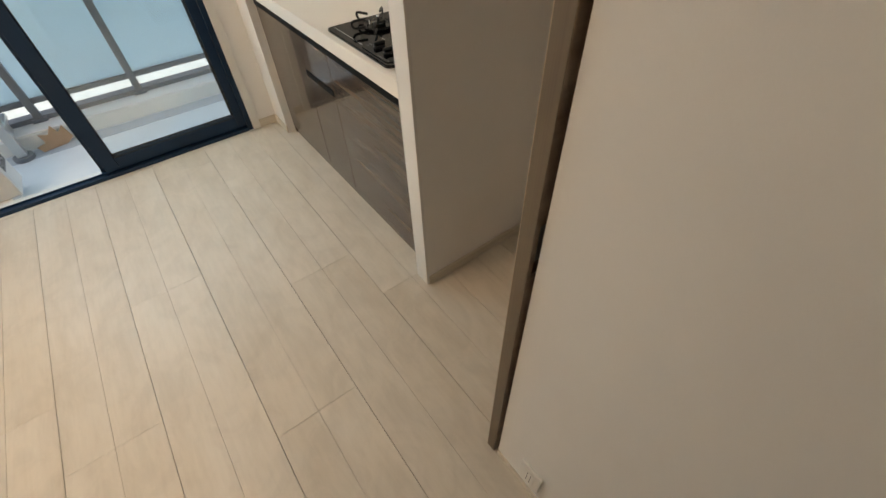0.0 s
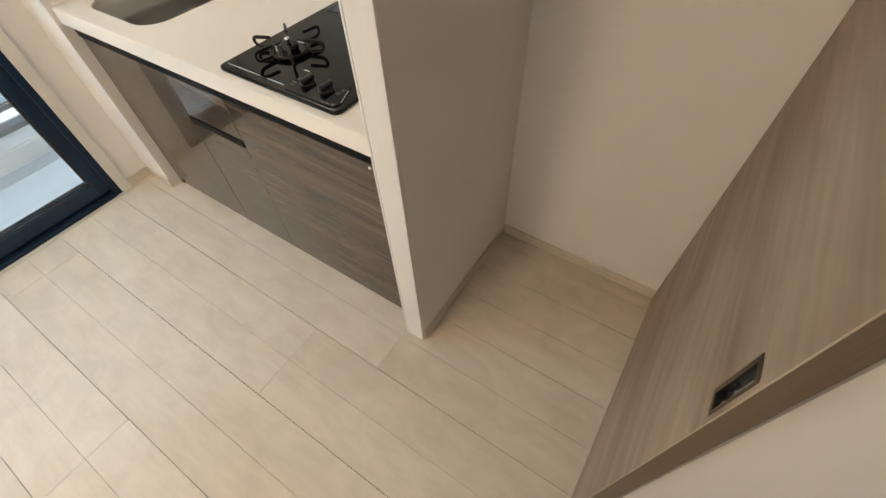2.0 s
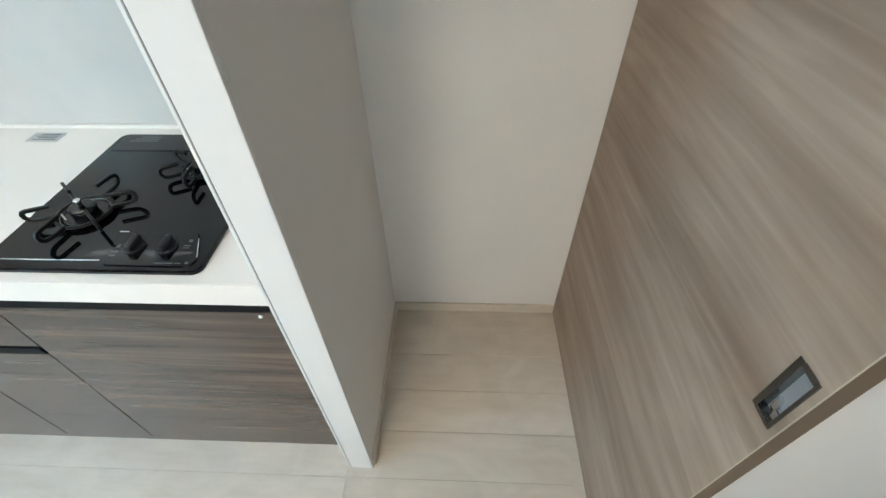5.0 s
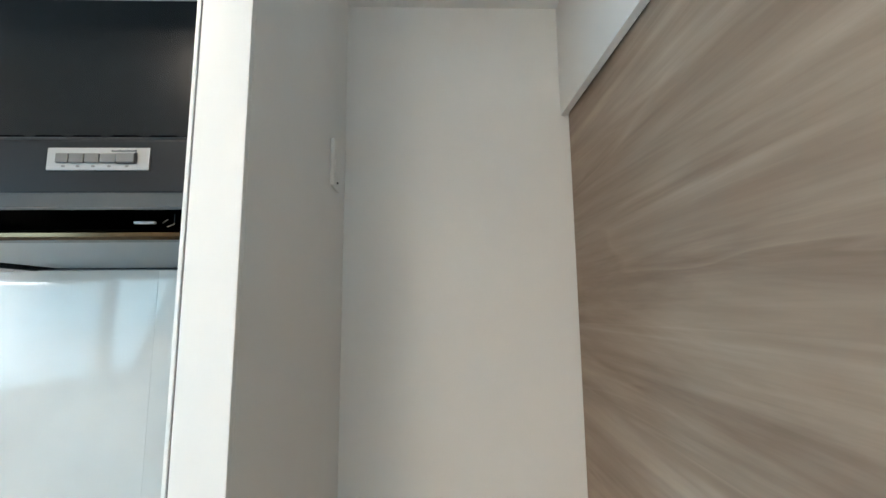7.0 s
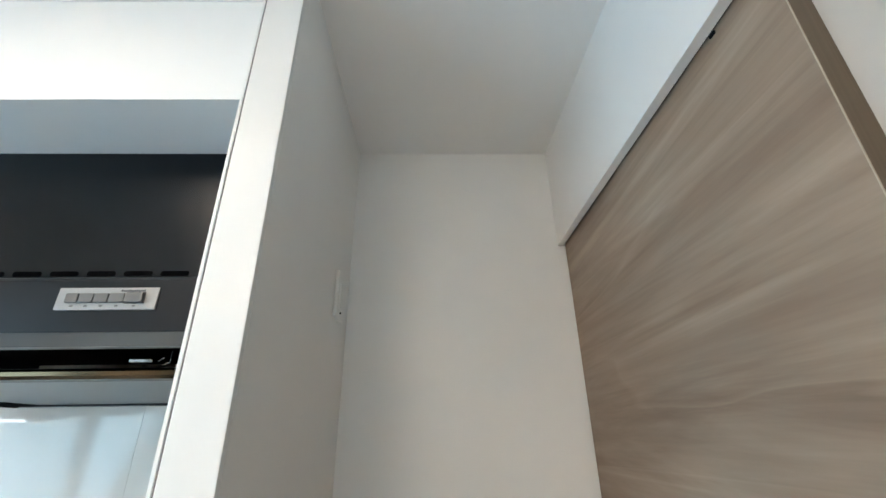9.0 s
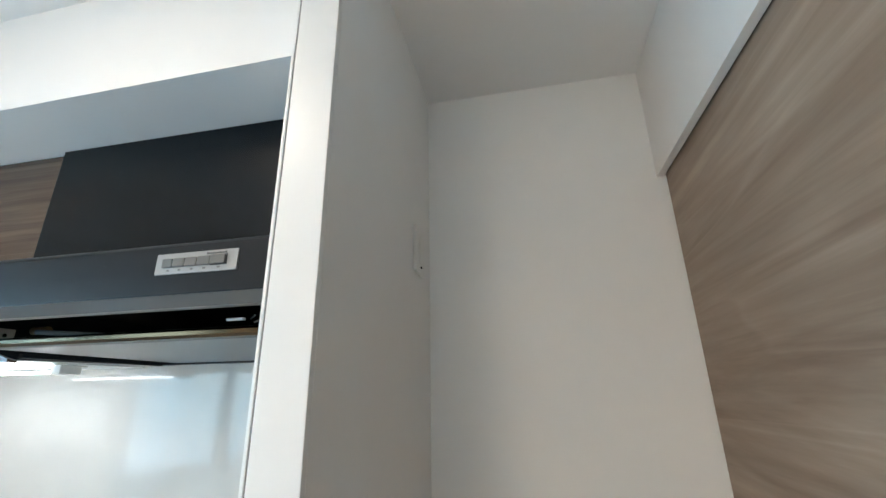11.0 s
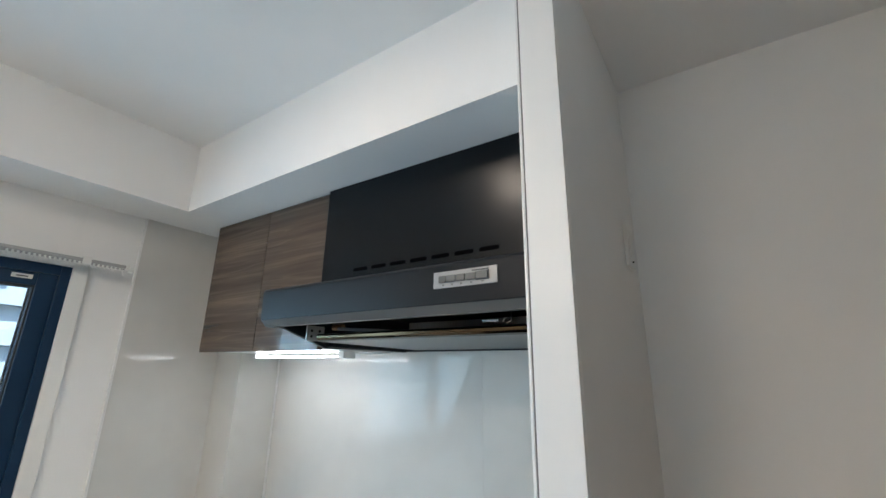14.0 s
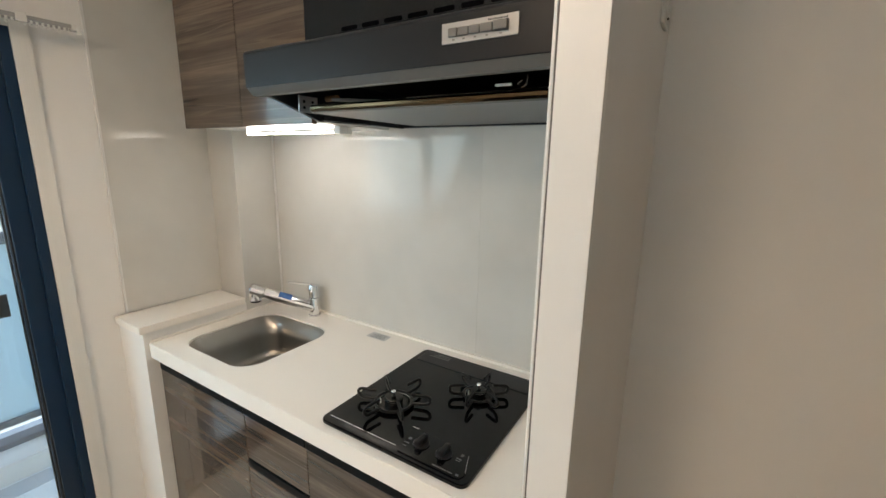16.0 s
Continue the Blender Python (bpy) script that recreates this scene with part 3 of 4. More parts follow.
def reach(t, loop):
    """Where a ray at angle t from the sink's middle crosses a closed outline."""
    c, s = math.cos(t), math.sin(t)
    for (ax, ay), (bx, by) in zip(loop, loop[1:] + loop[:1]):
        ux, uy, vx, vy = ax - cx, ay - cy, bx - ax, by - ay
        den = c * vy - s * vx
        if abs(den) < 1e-12:
            continue
        d, e = (ux * vy - uy * vx) / den, (ux * s - uy * c) / den
        if d > 0 and -1e-9 <= e <= 1 + 1e-9:
            return cx + c * d, cy + s * d


rim = [(WX1, WY1), (WX0, WY1), (WX0, WY0), (WX1, WY0)]
angles = sorted({math.atan2(y - cy, x - cx) for x, y in hole + rim})
bm = bmesh.new()
loops = []
for loop, z in ((rim, 0.811), (rim, TOPZ), (hole, TOPZ), (hole, TOPZ - 0.007)):
    loops.append([bm.verts.new((*reach(t, loop), z)) for t in angles])
for la, lb in zip(loops, loops[1:]):
    for i in range(len(angles)):
        j = (i + 1) % len(angles)
        bm.faces.new((la[i], la[j], lb[j], lb[i]))
bmesh.ops.recalc_face_normals(bm, faces=bm.faces)
part("slab", bm, WORKTOP, top)
part("front_edge", box(WX0 - 0.004, WX0, WY0, WY1, 0.811, TOPZ - 0.0005, 0.0015), WORKTOP, top)
part("upstand", box(BACK - 0.022, BACK - 0.009, WY0, WY1, TOPZ, TOPZ + 0.010, 0.002), WORKTOP, top)
part("side_upstand", box(WX0 + 0.004, WX1 - 0.014, END - 0.010, END - 0.001, TOPZ, TOPZ + 0.009, 0.002), WORKTOP, top)

# undermounted sink
sink = thing("sink", (cx, cy, 0.68), "brushed stainless steel undermount sink with round corners", "sink")
bm = bmesh.new()
rings = []
for z, inset, r in ((0.8625, -0.010, 0.098), (0.8615, -0.001, 0.089), (0.760, 0.006, 0.086), (0.700, 0.014, 0.082), (0.681, 0.022, 0.076), (0.6755, 0.036, 0.068), (0.6742, 0.042, 0.064), (0.674, 0.046, 0.062)):
    rings.append([bm.verts.new((x, y, z)) for x, y in rounded(SX0 + inset, SX1 - inset, SY0 + inset, SY1 - inset, r, 10)])
for ra, rb in zip(rings, rings[1:]):
    for i in range(len(ra)):
        j = (i + 1) % len(ra)
        bm.faces.new((ra[i], ra[j], rb[j], rb[i]))
bm.faces.new(rings[-1])
bmesh.ops.recalc_face_normals(bm, faces=bm.faces)
for f in bm.faces:
    f.normal_flip()
part("bowl", bm, STEEL, sink, smooth=True)
drain = part("drain", rod((cx + 0.10, cy, 0.6735), (cx + 0.10, cy, 0.677), 0.056, n=32, edge=0.001), STEEL, sink)
part("strainer", rod((cx + 0.10, cy, 0.677), (cx + 0.10, cy, 0.6795), 0.044, n=32, edge=0.001), CHROME, drain)

# mixer tap
tap = thing("kitchen_tap", (0.592, 1.312, TOPZ), "chrome single lever kitchen tap with a blue film", "tap")
body = part("body", rod((0.592, 1.312, TOPZ), (0.592, 1.312, TOPZ + 0.085), 0.0235, n=28, edge=0.003), CHROME, tap, smooth=False)
part("base_ring", rod((0.592, 1.312, TOPZ), (0.592, 1.312, TOPZ + 0.008), 0.028, n=28, edge=0.002), CHROME, body)
p0, p1 = Vector((0.592, 1.312, TOPZ + 0.040)), Vector((0.428, 1.498, TOPZ + 0.128))
way = (p1 - p0).normalized()
part("spout", rod(p0, p1, 0.0250, 0.0245, n=28, edge=0.003), CHROME, tap)
part("spout_collar", rod(p1 - way * 0.045, p1 + way * 0.022, 0.0275, n=28, edge=0.007), CHROME, tap)
head = part("spray_head", rod(p1 + Vector((0, 0, 0.006)), p1 + Vector((0, 0, -0.046)), 0.0240, 0.0255, n=24, edge=0.002), CHROME, tap)
part("aerator", rod(p1 + Vector((0, 0, -0.046)), p1 + Vector((0, 0, -0.053)), 0.0225, n=24), HOB_MATT, head)
mid = p0 + (p1 - p0) * 0.50
lab = prism([(0.0256 * math.cos(radians(a)), 0.0256 * math.sin(radians(a))) for a in range(20, 91, 10)] + [(0.0235 * math.cos(radians(a)), 0.0235 * math.sin(radians(a))) for a in range(90, 19, -10)], "z", -0.028, 0.028)
bmesh.ops.transform(lab, matrix=Matrix.Translation(mid) @ way.to_track_quat("Z", "Y").to_matrix().to_4x4(), verts=lab.verts)
part("film", lab, BLUE, tap, "blue protective film label")
part("cartridge", rod((0.592, 1.312, TOPZ + 0.085), (0.592, 1.312, TOPZ + 0.120), 0.0205, 0.0215, n=28, edge=0.003), CHROME, tap)
part("lever_cap", rod((0.592, 1.312, TOPZ + 0.118), (0.594, 1.310, TOPZ + 0.146), 0.0235, 0.0225, n=28, edge=0.005), CHROME, tap)
lev = prism(rounded(-0.010, 0.010, 0.0, 0.105, 0.009, 4), "z", -0.0035, 0.0035, 0.001)
bmesh.ops.transform(lev, matrix=pose(0.588, 1.318, TOPZ + 0.147, 6, 0, 38), verts=lev.verts)
part("lever", lev, CHROME, tap)

# sticker on the worktop
stick = thing("worktop_sticker", (0.576, 0.917, TOPZ), "silver grey care sticker on the worktop", "sticker")
sheet = part("sheet", box(0.552, 0.600, 0.870, 0.964, TOPZ + 0.0005, TOPZ + 0.0012), SILVER, stick)
for k in range(4):
    part("print", box(0.561 + 0.009 * k, 0.564 + 0.009 * k, 0.882, 0.950 - 0.012 * (k % 2), TOPZ + 0.0014, TOPZ + 0.0017), INK_PALE, sheet)


# ---- gas hob ----
GZ = TOPZ + 0.011
hob = thing("gas_hob", (0.32, 0.455, TOPZ), "black glass gas hob with two burners and front knobs", "hob")
part("glass_top", prism(rounded(0.060, 0.578, 0.228, 0.684, 0.022), "z", TOPZ + 0.0005, GZ, 0.003), HOB_GLASS, hob)
part("rear_vent", box(0.490, 0.566, 0.240, 0.664, GZ - 0.001, GZ + 0.0022, 0.001), HOB_MATT, hob, "matt rear vent strip")
for k in range(3):
    part("rear_print", box(0.534 + 0.010 * k, 0.538 + 0.010 * k, 0.560, 0.640 - 0.012 * k, GZ + 0.0024, GZ + 0.0027), BUTTON, hob)
part("front_trim", box(0.0855, 0.0885, 0.440, 0.668, GZ - 0.0008, GZ + 0.0010, 0.0004), CHROME, hob, "thin bright front trim")
panel = part("control_panel", prism([(0.168, 0.446), (0.088, 0.428), (0.074, 0.424), (0.072, 0.266), (0.076, 0.252), (0.090, 0.246), (0.150, 0.268), (0.168, 0.276)], "z", GZ - 0.002, GZ + 0.0026, 0.001), HOB_GLASS, hob)
part("panel_trim", box(0.1675, 0.1705, 0.426, 0.446, GZ, GZ + 0.0032, 0.0004), CHROME, panel)
part("panel_trim", tube([(0.096, 0.2470, GZ + 0.0026), (0.150, 0.2672, GZ + 0.0026)], 0.0010, 6), CHROME, panel)
for yk in (0.388, 0.321):
    kn = part("knob", rod((0.124, yk, GZ + 0.0026), (0.124, yk, GZ + 0.008), 0.0215, 0.0200, n=28, edge=0.002), HOB_MATT, hob)
    part("knob_grip", box(0.1020, 0.1460, yk - 0.0075, yk + 0.0075, GZ + 0.007, GZ + 0.0205, 0.0045), HOB_MATT, kn)
    part("knob_mark", box(0.139, 0.1420, yk - 0.0008, yk + 0.0008, GZ + 0.0204, GZ + 0.0208), INK_PALE, kn)
for x0, x1, y0, y1 in ((0.122, 0.131, 0.419, 0.427), (0.108, 0.111, 0.414, 0.430), (0.097, 0.099, 0.415, 0.427), (0.140, 0.148, 0.277, 0.284), (0.128, 0.131, 0.275, 0.289),
                       (0.0790, 0.0815, 0.288, 0.326), (0.0795, 0.0810, 0.272, 0.285), (0.079, 0.085, 0.257, 0.264), (0.122, 0.124, 0.275, 0.288)):
    part("print", box(x0, x1, y0, y1, GZ + 0.0027, GZ + 0.0030), INK_PALE, panel)


def fin(points, side, half, thick):
    """A flat iron bar bent in one upright plane; side is the plane's normal."""
    pts = [Vector(p) for p in points]
    bm = bmesh.new()
    rings = []
    for i, p in enumerate(pts):
        d = (pts[min(i + 1, len(pts) - 1)] - pts[max(i - 1, 0)]).normalized()
        up = side.cross(d).normalized()
        rings.append([bm.verts.new(p + a * half * side + b * thick * up) for a, b in ((-1, -0.6), (-0.6, -1), (0.6, -1), (1, -0.6), (1, 0.6), (0.6, 1), (-0.6, 1), (-1, 0.6))])
    for ra, rb in zip(rings, rings[1:]):
        for k in range(8):
            bm.faces.new((ra[k], ra[(k + 1) % 8], rb[(k + 1) % 8], rb[k]))
    bm.faces.new(rings[0][::-1]), bm.faces.new(rings[-1])
    bmesh.ops.recalc_face_normals(bm, faces=bm.faces)
    return bm


def burner(x, y, size, prongs, turn):
    b = part("burner", rod((x, y, GZ - 0.001), (x, y, GZ + 0.006), 0.050 * size, 0.047 * size, n=36, edge=0.002), BURNER, hob, "dark burner with a pan support")
    part("drip_ring", tube([(x + 0.052 * size * math.cos(k * math.tau / 40), y + 0.052 * size * math.sin(k * math.tau / 40), GZ + 0.005) for k in range(40)], 0.0028, 8, True), RING, b)
    part("burner_body", rod((x, y, GZ + 0.006), (x, y, GZ + 0.020), 0.026 * size, 0.029 * size, n=36, edge=0.002), RING, b)
    part("burner_cap", rod((x, y, GZ + 0.020), (x, y, GZ + 0.026), 0.030 * size, 0.026 * size, n=36, edge=0.003), BURNER, b)
    part("sensor_stem", rod((x, y, GZ + 0.025), (x, y, GZ + 0.036), 0.0055, n=16), HOB_MATT, b)
    part("sensor", rod((x, y, GZ + 0.036), (x, y, GZ + 0.042), 0.0078, 0.0070, n=20, edge=0.0015), CHROME, b)
    part("igniter", rod((x - 0.026 * size, y + 0.030 * size, GZ + 0.005), (x - 0.026 * size, y + 0.030 * size, GZ + 0.021), 0.0018, n=10), PLASTIC, b)
    part("support_ring", tube([(x + 0.057 * size * math.cos(k * math.tau / 40), y + 0.057 * size * math.sin(k * math.tau / 40), GZ + 0.009) for k in range(40)], 0.0036, 8, True), IRON, b)
    for k in range(prongs):
        t = radians(turn + 360 / prongs * k)
        pts = [(x + size * r * math.cos(t), y + size * r * math.sin(t), GZ + z) for r, z in
               ((0.054, 0.0090), (0.096, 0.0105), (0.106, 0.0135), (0.112, 0.0210), (0.1125, 0.0290), (0.109, 0.0345), (0.102, 0.0365), (0.055, 0.0375))]
        part("prong", fin(pts, Vector((-math.sin(t), math.cos(t), 0)), 0.0034, 0.0044), IRON, b)


burner(0.226, 0.557, 0.96, 6, -9)
burner(0.398, 0.370, 0.78, 6, 4)


# ---- wall cabinets ----
CX, CB = 0.275, 1.676
DIV = 1.256
for y0, y1, txt in ((0.904, DIV, "glossy walnut wall cabinet beside the cooker hood"), (DIV, 1.630, "glossy walnut wall cabinet in the window corner")):
    c = thing("wall_cabinet", (0.46, (y0 + y1) / 2, CB), txt, "cabinet", "kitchen wall units")
    part("carcass", box(CX + 0.022, BACK - 0.010, y0 + 0.001, min(y1, END) - 0.001, CB + 0.004, SOFFIT - 0.002), PANEL, c)
    part("door", box(CX, CX + 0.020, y0 + 0.0012, y1 - 0.0012, CB, SOFFIT - 0.004, 0.0012), WALNUT, c, "glossy walnut door")

light = thing("under_cabinet_light", (0.44, 1.19, CB), "white under-cabinet light bar with a lit tube", "lamp")
part("housing", box(0.450, 0.480, 0.925, 1.445, CB - 0.0015, CB + 0.003, 0.001), PLASTIC, light)
part("tube", box(0.414, 0.427, 0.962, 1.440, CB - 0.0180, CB - 0.0120, 0.002, 3), LAMP_ON, light, "lit tube")
part("end_cap", box(0.413, 0.470, 0.930, 0.961, CB - 0.021, CB + 0.003, 0.003), PLASTIC, light)
part("end_cap", box(0.413, 0.470, 1.441, 1.452, CB - 0.021, CB + 0.003, 0.003), PLASTIC, light)

# ---- cooker hood ----
HY0, HY1, HZ = 0.0795, 0.836, 1.738
hood = thing("cooker_hood", (0.33, 0.46, HZ), "charcoal painted cooker hood with a black front panel", "cooker hood")
shell = prism([(0.020, 1.738), (0.018, 1.814), (0.024, 1.821), (BACK - 0.01, 1.821), (BACK - 0.01, 1.800), (0.040, 1.800), (0.036, 1.744)], "y", HY0, HY1)
bmesh.ops.bevel(shell, geom=[e for e in shell.edges if abs(e.verts[0].co.y - e.verts[1].co.y) > 0.5], offset=0.003, segments=2, affect="EDGES", profile=0.6)
part("canopy", shell, HOOD, hood)
for ya in (HY0, HY1 - 0.012):
    part("cheek", prism([(0.034, 1.740), (0.034, 1.801), (BACK - 0.01, 1.801), (BACK - 0.01, 1.684), (0.238, 1.677)], "y", ya, ya + 0.012), HOOD, hood)
part("grey_band", prism([(0.021, 1.7385), (0.036, 1.7225), (0.054, 1.7225), (0.054, 1.7385)], "y", HY0 + 0.001, HY1 - 0.001), HOOD_LIP, hood, "grey lower band of the hood front")
# black sheet under the canopy top: the shade of the hood's inside as colour
part("cavity", box(0.036, BACK - 0.012, HY0 + 0.012, HY1 - 0.012, 1.792, 1.799), HOLLOW_SHADE, hood)
part("rear_rim", box(BACK - 0.040, BACK - 0.010, HY0 + 0.012, HY1 - 0.012, 1.684, 1.712, 0.001), HOOD, hood)
part("side_rim", box(0.240, BACK - 0.040, HY1 - 0.024, HY1 - 0.012, 1.681, 1.690, 0.001), HOOD, hood)
baffle = part("baffle", prism([(0.157, 1.6900), (0.150, 1.6925), (0.150, 1.7080), (0.162, 1.7120), (BACK - 0.045, 1.7040), (BACK - 0.045, 1.6880)], "y", HY0 + 0.016, HY1 - 0.078), BAFFLE, hood, "grey steel rectifier plate")
part("front_nose", prism([(0.1495, 1.6930), (0.1440, 1.6980), (0.1435, 1.7045), (0.1470, 1.7090), (0.1495, 1.7095)], "y", HY0 + 0.016, HY1 - 0.078), BRONZE, baffle, "bronze rounded front edge")
plate_b = part("bracket", box(0.142, 0.204, 0.796, 0.800, 1.694, 1.736, 0.001), SILVER, hood, "grey hanger bracket")
# bracket holes are black discs, their inner shade put into the colour
for xa, za in ((0.158, 1.722), (0.158, 1.706), (0.186, 1.722)):
    part("hole", rod((xa, 0.7955, za), (xa, 0.7962, za), 0.004, n=12), HOLLOW_SHADE, plate_b)
part("thumb_screw", rod((0.232, 0.748, 1.7365), (0.232, 0.790, 1.7365), 0.0085, n=16, edge=0.001), BRASS, hood, "brass thumb screw")
part("strap", tube([(0.20, 0.735, 1.728), (0.24, 0.62, 1.722), (0.28, 0.55, 1.716)], 0.005, 8), SILVER, hood, "grey strap behind the plate")
part("hook", box(0.116, 0.124, 0.190, 0.222, 1.7140, 1.7185, 0.0015), SILVER, hood, "small white clip")
part("hook", tube([(0.12, 0.160, 1.730), (0.12, 0.160, 1.714), (0.12, 0.170, 1.710), (0.12, 0.178, 1.716), (0.12, 0.170, 1.722)], 0.0014, 6), NICKEL, hood)
blk = box(0.262, BACK - 0.010, HY0, 0.902, 1.823, SOFFIT - 0.002, 0.0015)
cover = part("front_panel", blk, HOOD_BOX, hood, "black painted upper panel")
# vent slots are thin black inlays; the depth's shade is only colour
for k in range(7):
    ya = 0.2515 + 0.0745 * k
    slot = prism(rounded(ya, ya + 0.057, 1.9105, 1.9215, 0.0050, 4), "x", 0.2612, 0.2630)
    part("vent_slot", slot, HOLLOW_SHADE, cover, "dark vent slot")
cp = part("control_plate", box(0.0165, 0.0205, 0.1375, 0.2765, 1.7697, 1.8020, 0.001), PLATE, hood, "silver control plate with five buttons")
EDGES = (0.2625, 0.2440, 0.2230, 0.2025, 0.1800, 0.1545)
for k, (ya, yb) in enumerate(zip(EDGES, EDGES[1:])):
    part("button", box(0.0120 if k < 4 else 0.0110, 0.0165, yb + 0.0010, ya - 0.0004, 1.7792, 1.7928, 0.0016), BUTTON, cp)
    part("icon", box(0.0160, 0.0165, (ya + yb) / 2 - 0.0022, (ya + yb) / 2 + 0.0022, 1.7738, 1.7764), BUTTON, cp)
part("button_frame", tube([(0.0150, 0.1540, 1.7786), (0.0150, 0.1805, 1.7786), (0.0150, 0.1805, 1.7936), (0.0150, 0.1540, 1.7936)], 0.0007, 6, True), INK, cp)
for k in range(13):
    part("maker_print", box(0.0160, 0.0165, 0.1560 + 0.00265 * k, 0.1578 + 0.00265 * k, 1.7958, 1.7980 if k % 4 else 1.7988), INK, cp)


# ---- balcony and outside ----
BZ = -0.12
setting("balcony_floor", box(-3.2, 2.6, WINDOW_Y + 0.15, 3.35, BZ - 0.15, BZ), CONCRETE, "blue grey vinyl balcony floor", "balcony floor")
setting("trim_gutter", box(-3.2, 2.6, 2.61, 2.73, BZ, BZ + 0.004), GUTTER, "grey drainage channel on the balcony", "gutter")
setting("trim_kerb_line", box(-3.2, 2.6, 2.750, 2.778, -0.02, -0.012, 0.002), PLASTIC, "white edge strip along the kerb", "kerb")
setting("trim_kerb", box(-3.2, 2.6, 2.745, 3.08, BZ, -0.02, 0.006), KERB, "pale concrete kerb under the railing", "kerb")
setting("balcony_ceiling", box(-3.2, 2.6, WINDOW_Y + 0.15, 2.10, 2.62, 2.80), KERB, "pale underside of the balcony above", "ceiling")
rg = thing("balcony_railing", (-0.6, 2.98, -0.02), "grey aluminium railing with frosted blue glass panels", "railing")
part("bottom_rail", box(-3.1, 2.5, 2.955, 3.005, 0.090, 0.125, 0.003), RAIL_ALU, rg)
part("foot_rail", box(-3.1, 2.5, 2.93, 3.02, -0.02, 0.012, 0.003), RAIL_ALU, rg)
part("top_rail", box(-3.1, 2.5, 2.945, 3.015, 1.10, 1.16, 0.008), RAIL_ALU, rg)
for k in range(8):
    xa = -2.618 + 0.657 * k
    post = part("post", box(xa - 0.025, xa + 0.025, 2.915, 2.955, -0.012, 1.10, 0.004), RAIL_ALU, rg)
    part("post_foot", box(xa - 0.045, xa + 0.045, 2.90, 2.97, -0.02, 0.005, 0.004), RAIL_ALU, post)
for k in range(8):
    xa = -2.618 + 0.657 * k
    pn = part("panel", box(xa + 0.004, min(xa + 0.653, 2.49), 2.976, 2.986, 0.125, 1.10), FROST, rg, "frosted glass panel")
    pn.visible_shadow = False

screen = thing("balcony_screen", (-1.47, 2.7, BZ), "silver metal screen standing on the balcony", "screen")
part("sheet", box(-1.475, -1.465, 2.68, 2.915, 0.10, 1.75), SHEET, screen)
part("lower_sheet", box(-1.480, -1.470, 2.70, 2.915, BZ + 0.06, 0.07), SHEET, screen)
part("rail", box(-1.490, -1.445, 2.68, 2.915, 0.07, 0.10, 0.003), SHEET, screen, "bright lower rail")
part("edge_post", box(-1.50, -1.44, 2.62, 2.68, BZ + 0.03, 1.78, 0.006), SHEET, screen)
part("foot", rod((-1.47, 2.65, BZ), (-1.47, 2.65, BZ + 0.03), 0.062, n=24, edge=0.006), RAIL_ALU, screen)
ac = thing("air_conditioner_unit", (-1.83, 2.10, BZ), "white outdoor air conditioner unit on feet", "air conditioner")
part("casing", box(-2.24, -1.455, 2.03, 2.26, BZ + 0.08, BZ + 0.62, 0.012), PLASTIC, ac)
part("grille_recess", prism(rounded(-2.18, -1.62, BZ + 0.12, BZ + 0.58, 0.05), "y", 2.024, 2.034), RUBBER, ac)
for k in range(12):
    za = BZ + 0.14 + 0.037 * k
    part("louvre", box(-2.17, -1.63, 2.018, 2.024, za, za + 0.008, 0.002), PLASTIC, ac)
part("end_panel", box(-1.4555, -1.4525, 2.05, 2.24, BZ + 0.10, BZ + 0.60, 0.001), PLASTIC, ac)
for k in range(7):
    for za in (BZ + 0.22, BZ + 0.46):
        ya = 2.068 + 0.024 * k
        part("side_slot", box(-1.4526, -1.4518, ya, ya + 0.014, za, za + 0.045), RUBBER, ac)
for xa in (-2.12, -1.56):
    part("foot", box(xa - 0.05, xa + 0.05, 2.00, 2.30, BZ, BZ + 0.08, 0.006), PLASTIC, ac)
card = thing("cardboard_scrap", (-1.27, 2.62, BZ), "torn brown cardboard scrap on the balcony floor", "cardboard")
scrap = prism([(-0.09, 0.0), (0.06, 0.0), (0.11, 0.03), (0.09, 0.12), (0.05, 0.085), (0.03, 0.14), (-0.01, 0.09), (-0.06, 0.11), (-0.05, 0.05), (-0.11, 0.04)], "y", -0.004, 0.004)
bmesh.ops.transform(scrap, matrix=pose(-1.27, 2.67, BZ + 0.006, -20, 0, 12), verts=scrap.verts)
part("sheet", scrap, CARD, card)

setting("ground", box(-300, 300, 3.6, 600, -24.2, -24.0), ASPHALT, "grey city ground far below the balcony", "ground")


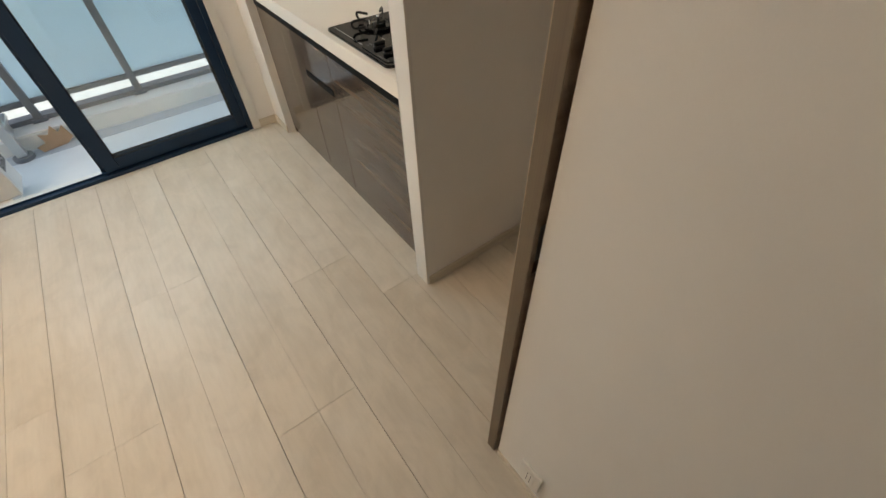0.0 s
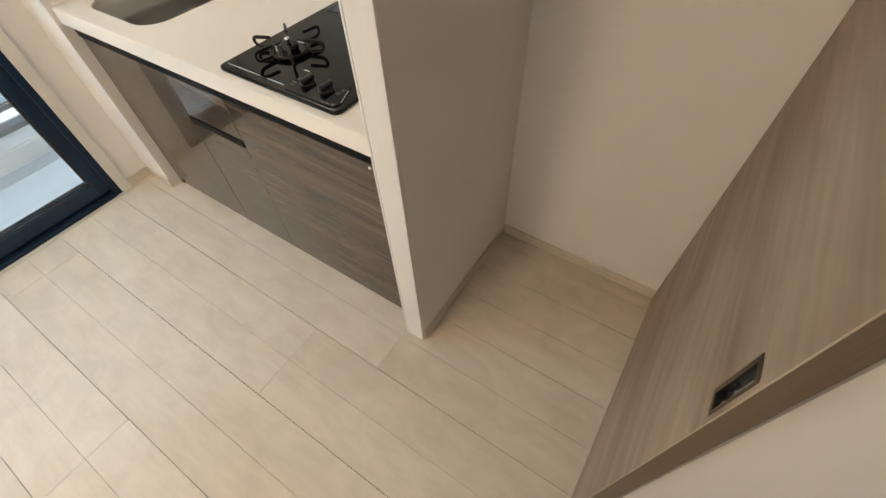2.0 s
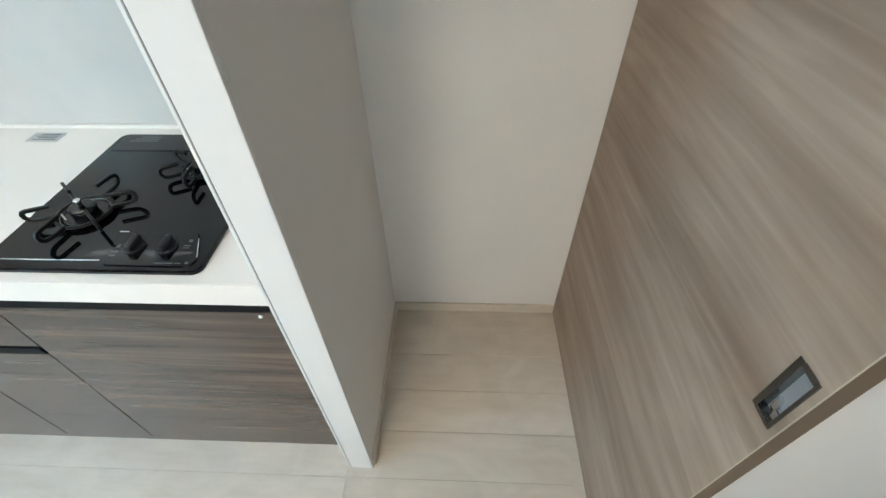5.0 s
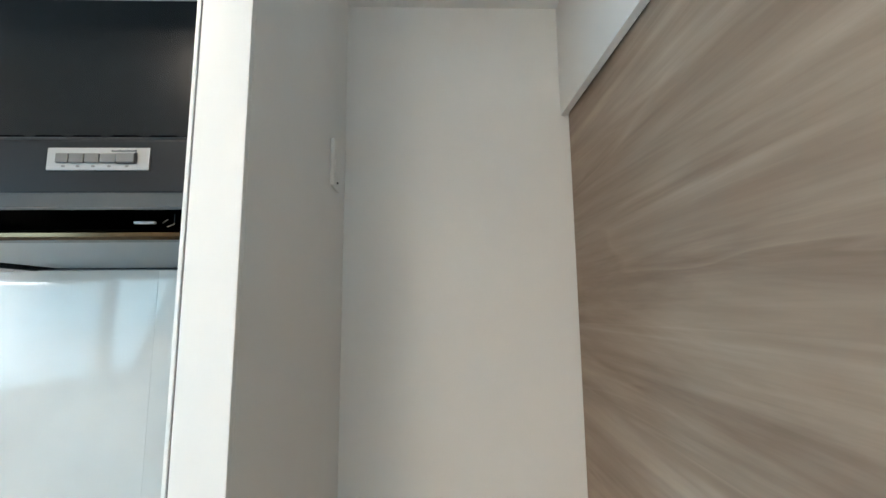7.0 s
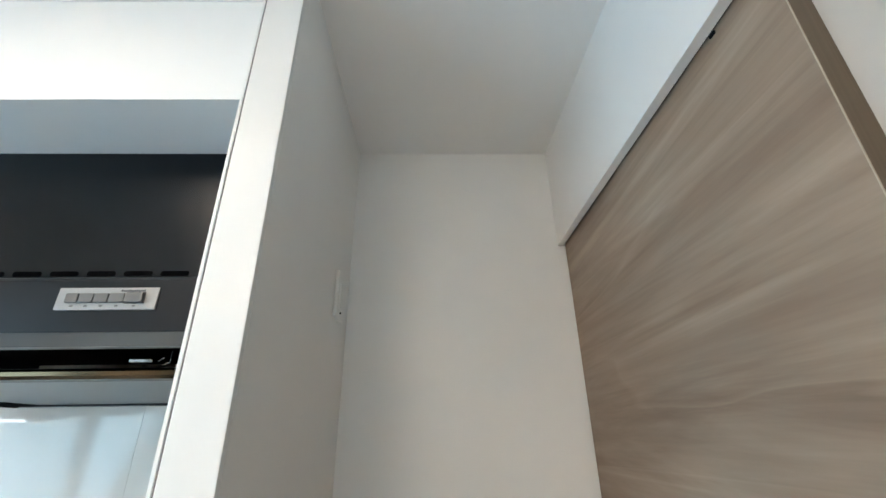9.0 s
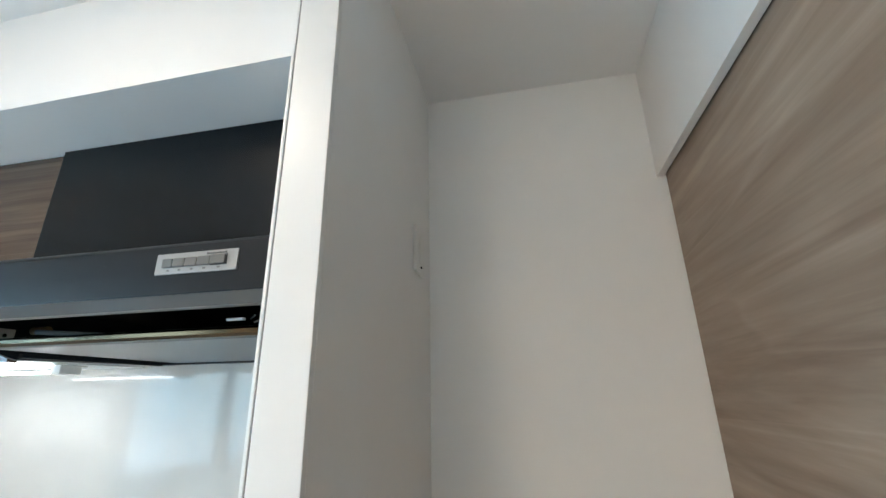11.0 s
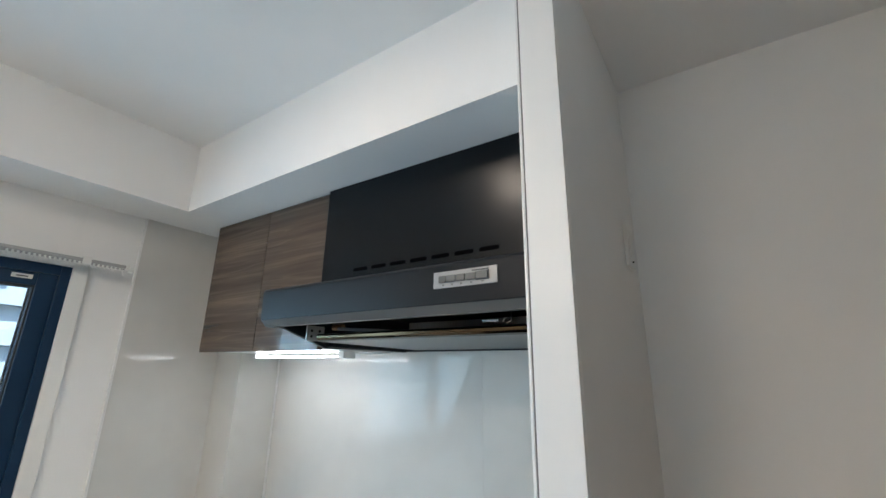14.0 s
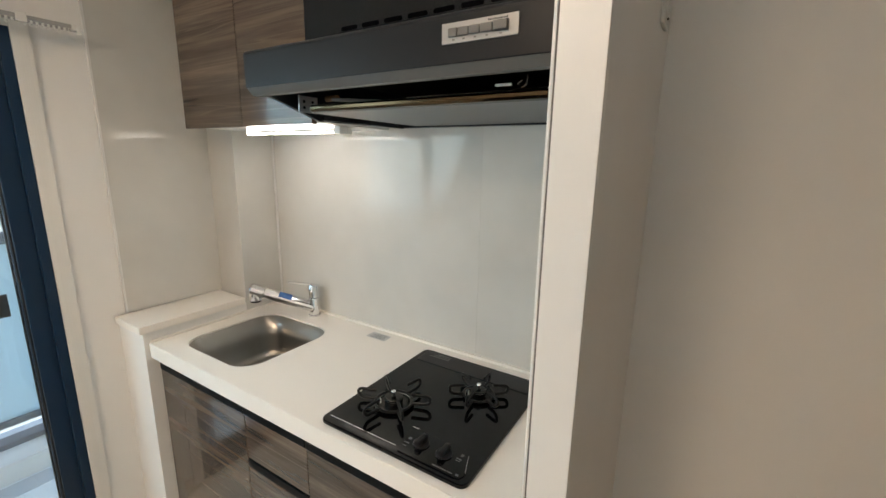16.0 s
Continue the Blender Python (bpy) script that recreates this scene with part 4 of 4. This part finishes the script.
def tower(x, y, w, dpt, floors, mat_wall, label):
    t = thing("apartment_building", (x, y, -24), label, "building")
    h = floors * 3.0
    part("wall", box(x - w / 2, x + w / 2, y, y + dpt, -24, -24 + h), mat_wall, t)
    part("roof", box(x - w / 2 - 0.3, x + w / 2 + 0.3, y - 0.3, y + dpt + 0.3, -24 + h, -23.2 + h), FACADE, t)
    bays = int(w / 3.2)
    for f in range(7, floors):
        za = -24 + f * 3.0
        part("balcony", box(x - w / 2 + 0.4, x + w / 2 - 0.4, y - 1.0, y, za, za + 1.1), FACADE, t)
        for k in range(bays):
            xa = x - w / 2 + 0.7 + k * (w - 0.8) / bays
            part("window", box(xa, xa + 1.9, y - 0.06, y - 0.01, za + 1.1, za + 2.75), FAR_GLASS, t)


tower(-2, 46, 22, 12, 17, FACADE, "pale tiled apartment building across the street")
tower(-27, 40, 20, 12, 13, FACADE_B, "grey tiled apartment building across the street")
tower(26, 52, 24, 12, 11, FACADE_B, "grey tiled lower apartment building")


# ---- floor boards ----
setting("floor_base", box(LEFT, BACK, REAR, WINDOW_Y, -0.15, -0.0125), SUBFLOOR, "dark subfloor under the boards", "subfloor")
floor = thing("floor", (-1.0, 0, 0), "whitewashed maple plank floor with fine dark joints", "floor", kind="structure")
PITCH, LENGTH = 0.3045, 1.818
starts = {0: 0.381, -1: -0.224, -2: 0.697, -3: 0.083, 1: 0.083, 2: 0.697, 3: 0.40}


def board_mesh(x0, x1, y0, y1):
    """A plank with eased edges and a shallow groove down its middle."""
    g = 0.0007
    xs = [x0 + g, x0 + g + 0.0008]
    zs = [-0.0012, 0.0]
    xm = x0 + PITCH / 2
    if x0 + 0.01 < xm < x1 - 0.01:
        xs += [xm - 0.0013, xm - 0.0004, xm + 0.0004, xm + 0.0013]
        zs += [0.0, -0.0020, -0.0020, 0.0]
    xs += [x1 - g - 0.0008, x1 - g]
    zs += [0.0, -0.0012]
    outline = list(zip(xs, zs)) + [(x1 - g, -0.0122), (x0 + g, -0.0122)]
    return prism(outline, "y", y0 + 0.0005, y1 - 0.0005)


for k in range(-8, 4):
    x0 = -0.182 + PITCH * (k - 1)
    x1 = x0 + PITCH
    if x1 <= LEFT or x0 >= BACK:
        continue
    y = starts.get(k, starts[-(-k % 4)]) - 3 * LENGTH
    while y < WINDOW_Y - 0.030:
        ya, yb = max(y, REAR), min(y + LENGTH, WINDOW_Y - 0.030)
        if yb - ya > 0.02:
            part("plank", board_mesh(max(x0, LEFT), min(x1, BACK), ya, yb), FLOOR, floor)
        y += LENGTH
